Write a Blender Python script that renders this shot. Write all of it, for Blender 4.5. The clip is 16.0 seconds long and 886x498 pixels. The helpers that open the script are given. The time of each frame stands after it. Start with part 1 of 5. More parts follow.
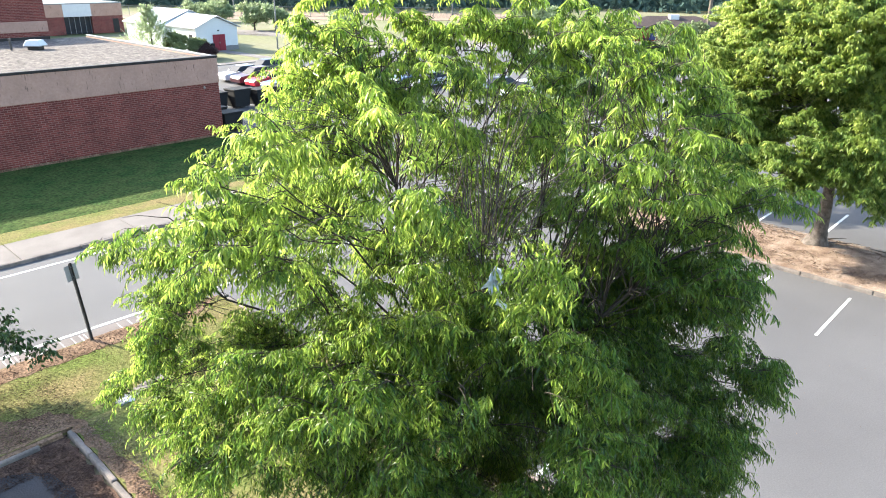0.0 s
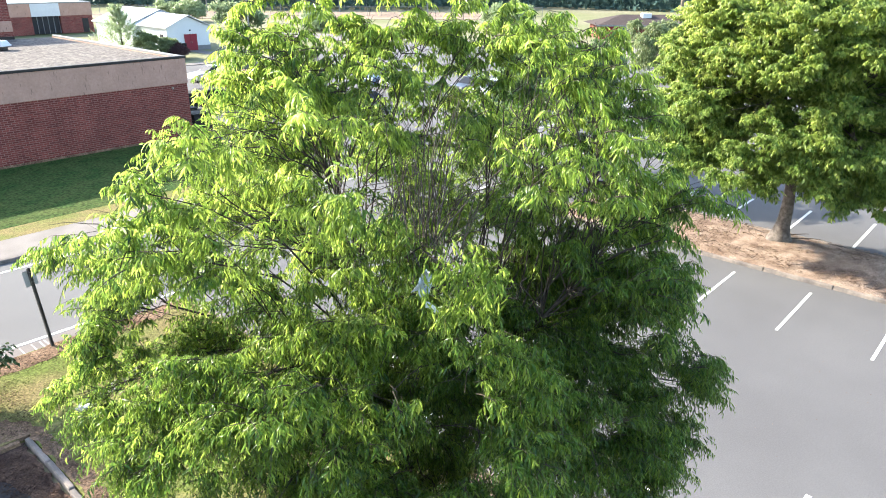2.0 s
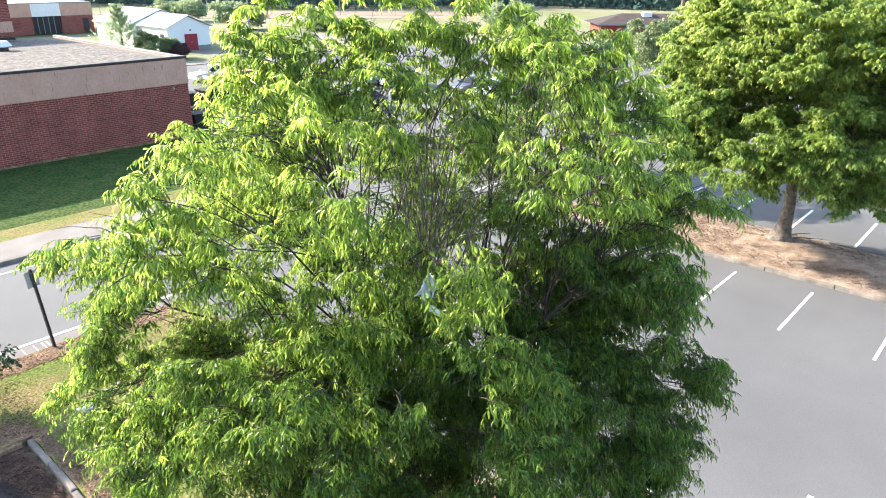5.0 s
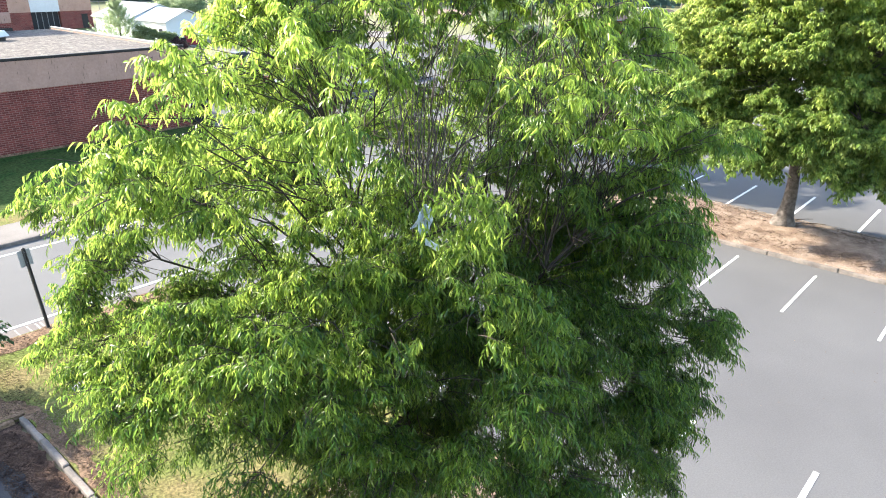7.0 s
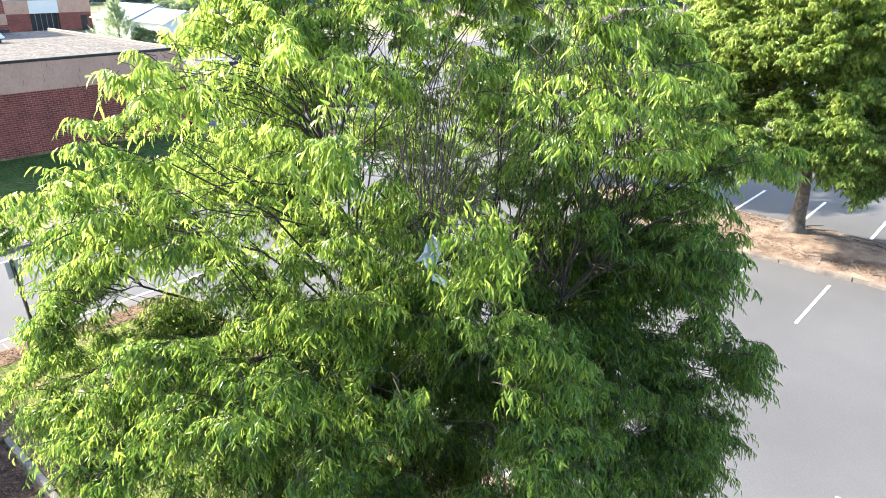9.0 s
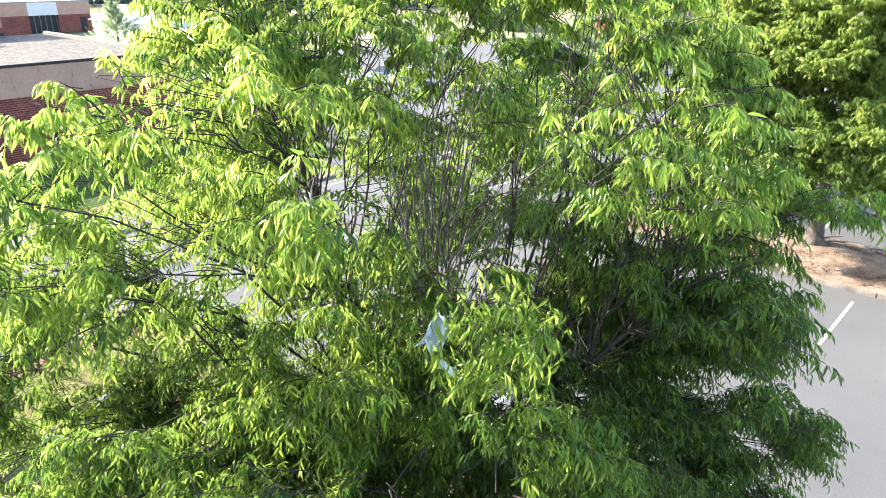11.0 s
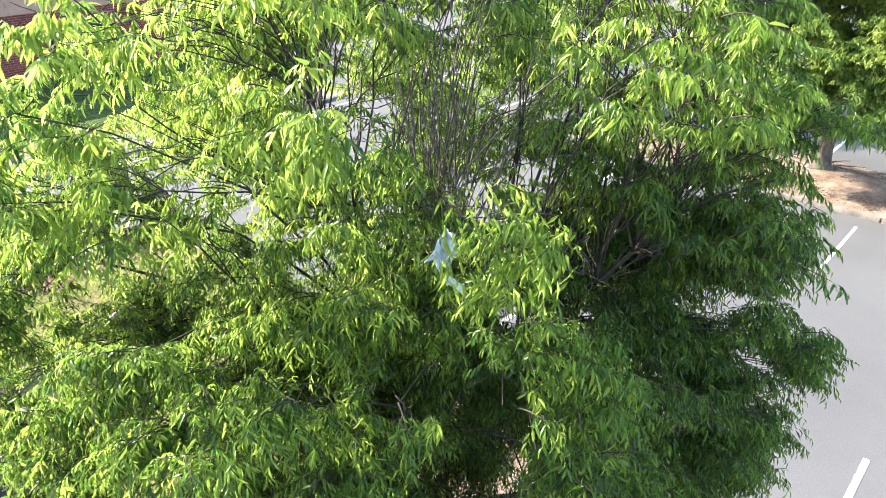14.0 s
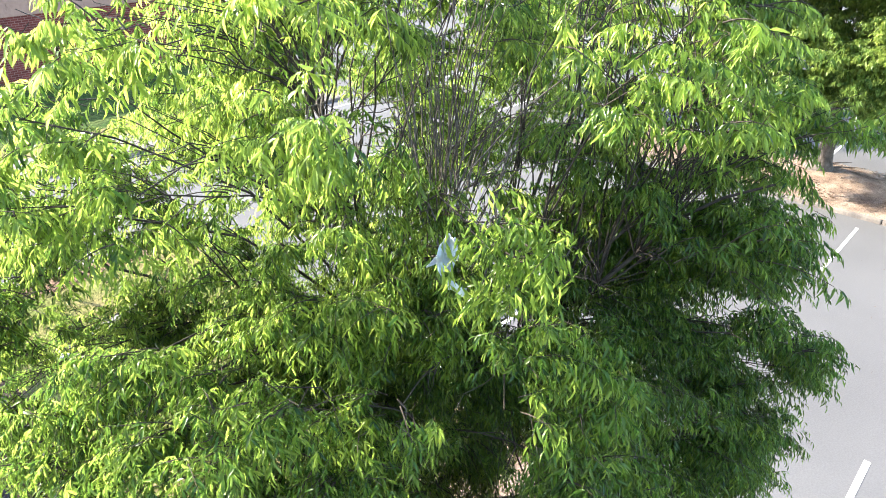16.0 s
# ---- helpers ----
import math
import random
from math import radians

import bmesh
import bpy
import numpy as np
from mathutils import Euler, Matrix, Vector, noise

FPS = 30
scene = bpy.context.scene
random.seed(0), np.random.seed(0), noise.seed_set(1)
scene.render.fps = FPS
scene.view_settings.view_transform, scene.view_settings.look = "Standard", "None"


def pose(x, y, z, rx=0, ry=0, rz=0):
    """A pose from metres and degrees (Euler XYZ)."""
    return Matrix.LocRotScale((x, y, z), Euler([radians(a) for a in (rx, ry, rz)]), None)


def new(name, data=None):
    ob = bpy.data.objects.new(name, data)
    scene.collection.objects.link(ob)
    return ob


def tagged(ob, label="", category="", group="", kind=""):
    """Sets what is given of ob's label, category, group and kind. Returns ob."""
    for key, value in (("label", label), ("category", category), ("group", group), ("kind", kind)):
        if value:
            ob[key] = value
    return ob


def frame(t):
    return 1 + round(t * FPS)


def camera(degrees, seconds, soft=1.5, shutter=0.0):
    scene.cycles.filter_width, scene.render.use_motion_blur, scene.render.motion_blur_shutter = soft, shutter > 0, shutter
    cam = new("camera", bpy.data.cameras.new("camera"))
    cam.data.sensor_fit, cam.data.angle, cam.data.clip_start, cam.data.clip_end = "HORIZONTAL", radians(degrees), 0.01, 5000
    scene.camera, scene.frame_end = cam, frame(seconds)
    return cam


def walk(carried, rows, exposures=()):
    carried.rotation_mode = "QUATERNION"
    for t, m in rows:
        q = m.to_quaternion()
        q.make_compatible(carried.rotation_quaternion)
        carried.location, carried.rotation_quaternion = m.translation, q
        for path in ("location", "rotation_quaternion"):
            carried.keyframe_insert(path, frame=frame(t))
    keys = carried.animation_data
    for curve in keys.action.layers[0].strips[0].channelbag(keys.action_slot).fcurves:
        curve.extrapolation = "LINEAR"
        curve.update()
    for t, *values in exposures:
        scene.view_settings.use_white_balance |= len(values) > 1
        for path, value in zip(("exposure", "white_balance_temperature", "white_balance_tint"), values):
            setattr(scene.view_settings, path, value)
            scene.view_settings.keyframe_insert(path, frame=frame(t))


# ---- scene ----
cam = camera(65.3, 16.0, soft=1.0)
METRES, EYE, TILT, LEAN, TURN = 4.0, 10.5, -22.0, -0.5, 0.0
ROWS = [
    (0.0, 0.0, 0.0, 0.0, 0.0, 0.0, -0.0),
    (0.5, 0.0607, -0.0102, 0.0062, -1.2, -0.05, 0.45),
    (1.0, 0.1073, -0.0149, 0.0108, -1.68, -0.07, 0.61),
    (1.5, 0.1161, -0.0125, 0.0082, -1.67, -0.09, 0.63),
    (2.0, 0.1125, -0.0103, 0.0099, -1.67, -0.11, 0.66),
    (2.5, 0.112, -0.0121, 0.0259, -1.67, -0.12, 0.7),
    (3.0, 0.1092, -0.0249, 0.0678, -1.65, -0.14, 0.73),
    (5.5, 0.1054, 0.0071, -0.0252, -1.61, -0.18, 0.76),
    (6.0, 0.1082, 0.0327, -0.1022, -1.6, -0.17, 0.77),
    (6.5, 0.1117, 0.0454, -0.1289, -1.62, -0.21, 0.75),
    (7.0, 0.1128, 0.0578, -0.1291, -1.62, -0.2, 0.75),
    (7.5, 0.1122, 0.0801, -0.1266, -1.61, -0.17, 0.76),
    (8.0, 0.1093, 0.106, -0.118, -1.59, -0.18, 0.77),
    (8.5, 0.1048, 0.155, -0.095, -1.57, -0.17, 0.77),
    (9.0, 0.1021, 0.2299, -0.0617, -1.56, -0.14, 0.78),
    (9.5, 0.1025, 0.3261, -0.0188, -1.54, -0.14, 0.77),
    (10.0, 0.1046, 0.434, 0.027, -1.47, -0.09, 0.8),
    (12.5, 0.0989, 0.5229, 0.0677, -1.25, -0.21, 0.84),
    (13.0, 0.0983, 0.5173, 0.0555, -1.2, -2.49, 0.82),
    (13.5, 0.0959, 0.5128, 0.0475, -1.2, -5.09, 0.8),
    (14.0, 0.0931, 0.5142, 0.044, -1.2, -6.26, 0.74),
    (14.5, 0.0946, 0.5118, 0.0413, -1.17, -6.3, 0.65),
    (15.0, 0.0942, 0.5092, 0.042, -1.13, -6.27, 0.67),
    (15.5, 0.0913, 0.5104, 0.0464, -1.14, -6.25, 0.7),
    (16.0, 0.091, 0.5111, 0.0506, -1.14, -6.22, 0.7),
]
walk(cam, [(t, pose(0, 0, EYE, TILT, LEAN, TURN) @ pose(METRES * x, METRES * y, METRES * z, 90 + pitch, roll, yaw)) for t, x, y, z, yaw, pitch, roll in ROWS],
     exposures=((0.0, 2.37), (3.0, 2.46), (6.0, 2.44), (8.0, 2.52), (10.0, 2.60), (12.5, 2.67), (13.0, 2.65), (14.5, 2.72), (16.0, 2.79)))

# ---- world, sun ----
SUN_TO = Vector((-0.93, 0.36, 0.54)).normalized()
world = bpy.data.worlds.new("sky")
scene.world = world
world.use_nodes = True
wn = world.node_tree.nodes
sky = wn.new("ShaderNodeTexSky")
sky.sky_type, sky.sun_disc = "NISHITA", False
sky.sun_elevation = math.asin(SUN_TO.z)
sky.sun_rotation = math.atan2(SUN_TO.x, SUN_TO.y)
sky.air_density, sky.dust_density = 1.0, 1.5
world.node_tree.links.new(sky.outputs[0], wn["Background"].inputs[0])
wn["Background"].inputs[1].default_value = 0.148
sun = new("sun", bpy.data.lights.new("sun", "SUN"))
sun.data.energy, sun.data.angle, sun.data.color = 3.9, radians(0.6), (1.0, 0.92, 0.77)
sun.rotation_euler = SUN_TO.to_track_quat("Z", "Y").to_euler()

# ---- site grid: u along the road, v towards the car park ----
OX, OY = -14.6, 45.9
UX, UY = 0.690, 0.724
VX, VY = 0.724, -0.690
ANG = math.degrees(math.atan2(UY, UX))


def site(u, v, z=0.0):
    return Vector((OX + u * UX + v * VX, OY + u * UY + v * VY, z))


def place(u, v, z=0.0, turn=0.0):
    """Pose whose x runs along u and whose y runs along -v."""
    p = site(u, v, z)
    return pose(p.x, p.y, p.z, 0, 0, ANG + turn)


# ---- materials ----
def material(name, base, rough=0.8, metal=0.0, spread=0.15, scale=3.0, fine=40.0, bump=0.0, spec=0.3, second=None, amount=0.5):
    """Principled surface with variation at two scales; second: another colour mixed in by broad noise."""
    m = bpy.data.materials.new(name)
    m.use_nodes = True
    nt = m.node_tree
    n, l = nt.nodes, nt.links
    b = n["Principled BSDF"]
    b.inputs["Roughness"].default_value = rough
    b.inputs["Metallic"].default_value = metal
    b.inputs["Specular IOR Level"].default_value = spec
    tc = n.new("ShaderNodeTexCoord")
    broad, grain = n.new("ShaderNodeTexNoise"), n.new("ShaderNodeTexNoise")
    broad.inputs["Scale"].default_value, grain.inputs["Scale"].default_value = scale, fine
    broad.inputs["Detail"].default_value, grain.inputs["Detail"].default_value = 5, 4
    l.new(tc.outputs["Object"], broad.inputs["Vector"])
    l.new(tc.outputs["Object"], grain.inputs["Vector"])
    ramp = n.new("ShaderNodeValToRGB")
    c2 = second if second else tuple(c * (1 - spread) for c in base)
    lo, hi = 0.5 - 0.25 * amount, 0.5 + 0.25 * (1.01 - amount) + 0.02
    ramp.color_ramp.elements[0].position, ramp.color_ramp.elements[1].position = lo, hi
    ramp.color_ramp.elements[0].color, ramp.color_ramp.elements[1].color = (*c2, 1), (*base, 1)
    l.new(broad.outputs["Fac"], ramp.inputs["Fac"])
    hsv = n.new("ShaderNodeHueSaturation")
    mr = n.new("ShaderNodeMapRange")
    mr.inputs["From Min"].default_value, mr.inputs["From Max"].default_value = 0.3, 0.7
    mr.inputs["To Min"].default_value, mr.inputs["To Max"].default_value = 1 - spread, 1 + spread
    l.new(grain.outputs["Fac"], mr.inputs["Value"])
    l.new(mr.outputs["Result"], hsv.inputs["Value"])
    l.new(ramp.outputs["Color"], hsv.inputs["Color"])
    l.new(hsv.outputs["Color"], b.inputs["Base Color"])
    if bump:
        bp = n.new("ShaderNodeBump")
        bp.inputs["Strength"].default_value, bp.inputs["Distance"].default_value = 1.0, bump
        l.new(grain.outputs["Fac"], bp.inputs["Height"])
        l.new(bp.outputs["Normal"], b.inputs["Normal"])
    return m


def streaked(name, base, dark, rough=0.9):
    """Cast concrete with runs of rain stain and chipped spots."""
    m = material(name, base, rough, spread=0.08, scale=0.9, fine=9, bump=0.006, second=tuple(c * 0.86 for c in base))
    n, l = m.node_tree.nodes, m.node_tree.links
    b = n["Principled BSDF"]
    src = b.inputs["Base Color"].links[0].from_socket
    tc, mp, nz, ramp, mix = n.new("ShaderNodeTexCoord"), n.new("ShaderNodeMapping"), n.new("ShaderNodeTexNoise"), n.new("ShaderNodeValToRGB"), n.new("ShaderNodeMix")
    mp.inputs["Scale"].default_value = (6.0, 6.0, 1.1)
    nz.inputs["Scale"].default_value, nz.inputs["Detail"].default_value = 1.6, 7
    ramp.color_ramp.elements[0].position, ramp.color_ramp.elements[1].position = 0.63, 0.70
    mix.data_type = "RGBA"
    mix.inputs["B"].default_value = (*dark, 1)
    l.new(tc.outputs["Object"], mp.inputs["Vector"])
    l.new(mp.outputs["Vector"], nz.inputs["Vector"])
    l.new(nz.outputs["Fac"], ramp.inputs["Fac"])
    l.new(ramp.outputs["Color"], mix.inputs["Factor"])
    l.new(src, mix.inputs["A"])
    l.new(mix.outputs["Result"], b.inputs["Base Color"])
    return m


def brick_material(name, c1, c2, mortar, wide=0.30, high=0.10):
    """Running-bond brickwork with recessed joints, per-brick tones and broad staining."""
    m = bpy.data.materials.new(name)
    m.use_nodes = True
    n, l = m.node_tree.nodes, m.node_tree.links
    b = n["Principled BSDF"]
    b.inputs["Roughness"].default_value, b.inputs["Specular IOR Level"].default_value = 0.85, 0.25
    tc, sep, cmb = n.new("ShaderNodeTexCoord"), n.new("ShaderNodeSeparateXYZ"), n.new("ShaderNodeCombineXYZ")
    add = n.new("ShaderNodeMath")
    l.new(tc.outputs["Object"], sep.inputs[0])
    l.new(sep.outputs["X"], add.inputs[0])
    l.new(sep.outputs["Y"], add.inputs[1])
    l.new(add.outputs[0], cmb.inputs["X"])
    l.new(sep.outputs["Z"], cmb.inputs["Y"])
    br = n.new("ShaderNodeTexBrick")
    br.inputs["Scale"].default_value = 1.0
    br.inputs["Brick Width"].default_value, br.inputs["Row Height"].default_value = wide, high
    br.inputs["Mortar Size"].default_value, br.inputs["Mortar Smooth"].default_value = 0.014, 0.2
    br.inputs["Color1"].default_value, br.inputs["Color2"].default_value = (*c1, 1), (*c2, 1)
    br.inputs["Mortar"].default_value = (*mortar, 1)
    l.new(cmb.outputs[0], br.inputs["Vector"])
    broad = n.new("ShaderNodeTexNoise")
    broad.inputs["Scale"].default_value, broad.inputs["Detail"].default_value = 0.8, 6
    l.new(tc.outputs["Object"], broad.inputs["Vector"])
    mr = n.new("ShaderNodeMapRange")
    mr.inputs["From Min"].default_value, mr.inputs["From Max"].default_value = 0.3, 0.7
    mr.inputs["To Min"].default_value, mr.inputs["To Max"].default_value = 0.8, 1.15
    l.new(broad.outputs["Fac"], mr.inputs["Value"])
    hsv = n.new("ShaderNodeHueSaturation")
    l.new(mr.outputs["Result"], hsv.inputs["Value"])
    l.new(br.outputs["Color"], hsv.inputs["Color"])
    l.new(hsv.outputs["Color"], b.inputs["Base Color"])
    bp = n.new("ShaderNodeBump")
    bp.inputs["Distance"].default_value, bp.invert = 0.008, True
    l.new(br.outputs["Fac"], bp.inputs["Height"])
    l.new(bp.outputs["Normal"], b.inputs["Normal"])
    return m


def leaf_material(name, dark, light, young, glow=0.45, gloss=0.25):
    """Leaf with translucency; tone varies leaf by leaf, young tips and masses tinted as sunlit are yellower and
    thinner.
    """
    m = bpy.data.materials.new(name)
    m.use_nodes = True
    n, l = m.node_tree.nodes, m.node_tree.links
    out = n["Material Output"]
    b = n["Principled BSDF"]
    b.inputs["Roughness"].default_value, b.inputs["Specular IOR Level"].default_value = 0.30, gloss
    geo, at = n.new("ShaderNodeNewGeometry"), n.new("ShaderNodeAttribute")
    # carries tip age plus the sunlight put into the leaf tint
    at.attribute_name = "young"
    mix = n.new("ShaderNodeMix")
    mix.data_type = "RGBA"
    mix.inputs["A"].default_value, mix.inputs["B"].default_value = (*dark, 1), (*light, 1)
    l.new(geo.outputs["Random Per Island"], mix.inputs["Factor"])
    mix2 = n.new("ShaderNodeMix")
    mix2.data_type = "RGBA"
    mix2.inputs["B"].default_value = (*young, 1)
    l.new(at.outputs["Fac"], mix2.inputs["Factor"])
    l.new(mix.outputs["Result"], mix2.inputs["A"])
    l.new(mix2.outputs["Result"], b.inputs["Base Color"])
    tr = n.new("ShaderNodeBsdfTranslucent")
    hs = n.new("ShaderNodeHueSaturation")
    hs.inputs["Hue"].default_value, hs.inputs["Saturation"].default_value, hs.inputs["Value"].default_value = 0.495, 0.92, 2.6
    l.new(mix2.outputs["Result"], hs.inputs["Color"])
    l.new(hs.outputs["Color"], tr.inputs["Color"])
    ms = n.new("ShaderNodeMixShader")
    thin = n.new("ShaderNodeMapRange")
    thin.inputs["To Min"].default_value, thin.inputs["To Max"].default_value = glow - 0.14, min(0.8, glow + 0.24)
    l.new(at.outputs["Fac"], thin.inputs["Value"])
    l.new(thin.outputs["Result"], ms.inputs["Fac"])
    l.new(b.outputs["BSDF"], ms.inputs[1])
    l.new(tr.outputs["BSDF"], ms.inputs[2])
    l.new(ms.outputs["Shader"], out.inputs["Surface"])
    return m


ASPHALT = material("asphalt", (0.098, 0.096, 0.098), 0.9, spread=0.10, scale=0.22, fine=28, bump=0.004, second=(0.083, 0.081, 0.083))
ROADTOP = material("road_asphalt", (0.102, 0.101, 0.103), 0.9, spread=0.08, scale=0.3, fine=28, bump=0.004, second=(0.089, 0.088, 0.090))
# the near corner's shade is put into this darker, bluer asphalt colour
SHADEDTOP = material("shaded_asphalt", (0.040, 0.043, 0.051), 0.9, spread=0.22, scale=0.8, fine=30, bump=0.006, second=(0.034, 0.033, 0.034))
PAINT = material("road_paint", (0.597, 0.597, 0.581), 0.7, spread=0.06, scale=2.0, fine=25, second=(0.474, 0.474, 0.466), amount=0.7)
WORN = material("worn_paint", (0.300, 0.280, 0.272), 0.8, spread=0.12, scale=6.0, fine=25, second=(0.170, 0.155, 0.150))
GUTTER = material("gutter_concrete", (0.140, 0.120, 0.112), 0.9, spread=0.10, scale=1.2, fine=20, bump=0.003, second=(0.110, 0.098, 0.094))
CONCRETE = material("concrete", (0.160, 0.144, 0.133), 0.9, spread=0.07, scale=0.7, fine=22, bump=0.003, second=(0.129, 0.115, 0.105))
KERBSTONE = material("kerb_concrete", (0.190, 0.160, 0.138), 0.9, spread=0.15, scale=1.5, fine=18, bump=0.006, second=(0.090, 0.080, 0.074))
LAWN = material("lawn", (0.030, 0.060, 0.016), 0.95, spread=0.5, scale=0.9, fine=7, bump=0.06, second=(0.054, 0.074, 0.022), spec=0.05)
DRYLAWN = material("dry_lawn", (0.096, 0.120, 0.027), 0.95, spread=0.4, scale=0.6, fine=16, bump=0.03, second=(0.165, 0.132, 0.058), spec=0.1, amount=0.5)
FIELD = material("field_grass", (0.128, 0.142, 0.062), 0.95, spread=0.15, scale=0.03, fine=1.2, second=(0.180, 0.170, 0.112), spec=0.1)
STRAW = material("pine_straw", (0.270, 0.203, 0.158), 0.95, spread=0.4, scale=1.6, fine=22, bump=0.03, second=(0.150, 0.103, 0.075), spec=0.1)
DIRT = material("leaf_litter", (0.130, 0.082, 0.058), 0.95, spread=0.55, scale=2.2, fine=22, bump=0.025, second=(0.054, 0.034, 0.026), spec=0.1)
GRIT = material("dry_soil", (0.200, 0.132, 0.086), 0.95, spread=0.5, scale=1.6, fine=16, bump=0.03, second=(0.112, 0.070, 0.044), spec=0.1)
BRICK = brick_material("red_brick", (0.182, 0.042, 0.032), (0.108, 0.024, 0.019), (0.235, 0.128, 0.104), 0.34, 0.115)
FASCIA = streaked("precast_fascia", (0.375, 0.228, 0.172), (0.165, 0.102, 0.078))
COPING = material("dark_coping", (0.022, 0.019, 0.017), 0.6, spread=0.2, scale=1.0, fine=6)
PALECOPE = material("pale_coping", (0.156, 0.164, 0.168), 0.5, spread=0.1, scale=1.0, fine=6)
GRAVEL = material("roof_gravel", (0.112, 0.096, 0.086), 0.95, spread=0.65, scale=1.6, fine=5, bump=0.05, second=(0.066, 0.056, 0.050))
WHITEPAINT = material("white_siding", (0.50, 0.52, 0.53), 0.6, spread=0.03, scale=0.7, fine=5)
WHITEROOF = material("white_metal_roof", (0.43, 0.45, 0.46), 0.45, spread=0.04, scale=0.4, fine=4)
PANELWHITE = material("pale_panel", (0.505, 0.505, 0.505), 0.6, spread=0.05, scale=0.5, fine=5)
REDPAINT = material("red_paint", (0.183, 0.009, 0.022), 0.5, spread=0.08, scale=2, fine=12)
GREYBLOCK = material("grey_block", (0.166, 0.166, 0.166), 0.85, spread=0.1, scale=2, fine=10)
DARKGLASS = material("dark_glass", (0.005, 0.008, 0.014), 0.45, spread=0.1, scale=1, fine=4, spec=0.25)
BLACK = material("black_rubber", (0.009, 0.009, 0.009), 0.8, spread=0.2, scale=4, fine=30)
GALV = material("galvanised_steel", (0.183, 0.188, 0.192), 0.45, 0.7, spread=0.12, scale=6, fine=40)
DARKSTEEL = material("dark_steel_post", (0.075, 0.068, 0.063), 0.6, 0.3, spread=0.2, scale=8, fine=50)
SIGNBACK = material("sign_back", (0.25, 0.25, 0.24), 0.6, 0.0, spread=0.08, scale=5, fine=30)
WOODPOLE = material("pole_wood", (0.131, 0.114, 0.092), 0.9, spread=0.2, scale=3, fine=20)
BARK = material("bark", (0.050, 0.041, 0.034), 0.9, spread=0.3, scale=6, fine=40, bump=0.006, second=(0.027, 0.021, 0.017))
PALEBARK = material("pale_bark", (0.125, 0.108, 0.096), 0.9, spread=0.3, scale=5, fine=30, bump=0.012, second=(0.051, 0.041, 0.035))
TWIG = material("twig_bark", (0.057, 0.044, 0.035), 0.9, spread=0.3, scale=10, fine=60)
BROWNROOF = material("brown_shingle", (0.052, 0.037, 0.033), 0.9, spread=0.2, scale=1, fine=6)
BLUEPAINT = material("blue_paint", (0.035, 0.044, 0.131), 0.5, spread=0.1, scale=1, fine=6)
PLASTIC = material("pale_plastic", (0.40, 0.45, 0.48), 0.35, spread=0.06, scale=6, fine=40)
BINGREY = material("bin_grey", (0.012, 0.013, 0.014), 0.8, spread=0.15, scale=2, fine=14)
CREAM = material("cream_metal", (0.271, 0.245, 0.192), 0.5, spread=0.08, scale=2, fine=14)
CLAY = material("infield_clay", (0.218, 0.158, 0.114), 0.95, spread=0.1, scale=0.1, fine=2)
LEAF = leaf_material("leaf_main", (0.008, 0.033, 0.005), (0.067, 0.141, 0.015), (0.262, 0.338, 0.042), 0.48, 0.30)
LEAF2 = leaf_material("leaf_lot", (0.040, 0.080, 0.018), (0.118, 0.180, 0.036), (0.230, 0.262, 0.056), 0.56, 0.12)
LEAF3 = leaf_material("leaf_dark", (0.014, 0.034, 0.010), (0.030, 0.062, 0.018), (0.05, 0.08, 0.025), 0.25)
# far woods: distance haze is put into this bluish, lightened leaf colour
LEAFHAZE = leaf_material("leaf_far_haze", (0.030, 0.060, 0.056), (0.058, 0.100, 0.088), (0.08, 0.12, 0.095), 0.25, 0.05)
LEAFDULL = leaf_material("leaf_dull", (0.024, 0.056, 0.024), (0.060, 0.108, 0.044), (0.10, 0.145, 0.06), 0.35, 0.15)
LEAFPALE = leaf_material("leaf_conifer", (0.115, 0.165, 0.080), (0.17, 0.22, 0.11), (0.19, 0.23, 0.12), 0.42)
LEAFOLIVE = leaf_material("leaf_olive", (0.075, 0.110, 0.044), (0.13, 0.165, 0.068), (0.15, 0.18, 0.08), 0.4)
LEAFRED = leaf_material("leaf_plum", (0.03, 0.012, 0.015), (0.05, 0.02, 0.02), (0.06, 0.03, 0.025), 0.25)


# ---- mesh helpers ----
def part(name, bm, mat, parent=None, label="", smooth=False):
    me = bpy.data.meshes.new(name)
    bm.to_mesh(me)
    bm.free()
    me.materials.append(mat)
    if smooth:
        me.polygons.foreach_set("use_smooth", [True] * len(me.polygons))
    ob = new(name, me)
    ob.parent = parent
    if label:
        tagged(ob, label)
    return ob


def thing(name, m, label, category, group="", kind=""):
    ob = new(name)
    ob.matrix_world = m
    return tagged(ob, label, category, group, kind)


def box(bm, x0, x1, y0, y1, z0, z1, bevel=0.0):
    m = Matrix.LocRotScale(((x0 + x1) / 2, (y0 + y1) / 2, (z0 + z1) / 2), None, (abs(x1 - x0), abs(y1 - y0), abs(z1 - z0)))
    vs = bmesh.ops.create_cube(bm, size=1, matrix=m)["verts"]
    if bevel:
        es = list({e for v in vs for e in v.link_edges})
        bmesh.ops.bevel(bm, geom=es, offset=bevel, segments=1, affect="EDGES", profile=0.5)
    return bm


def boxed(*a, bevel=0.0):
    return box(bmesh.new(), *a, bevel=bevel)


def rod(bm, p, q, r, r2=None, n=10):
    p, q = Vector(p), Vector(q)
    d = q - p
    m = Matrix.Translation((p + q) / 2) @ d.to_track_quat("Z", "Y").to_matrix().to_4x4()
    bmesh.ops.create_cone(bm, cap_ends=True, segments=n, radius1=r, radius2=r if r2 is None else r2, depth=d.length, matrix=m)
    return bm


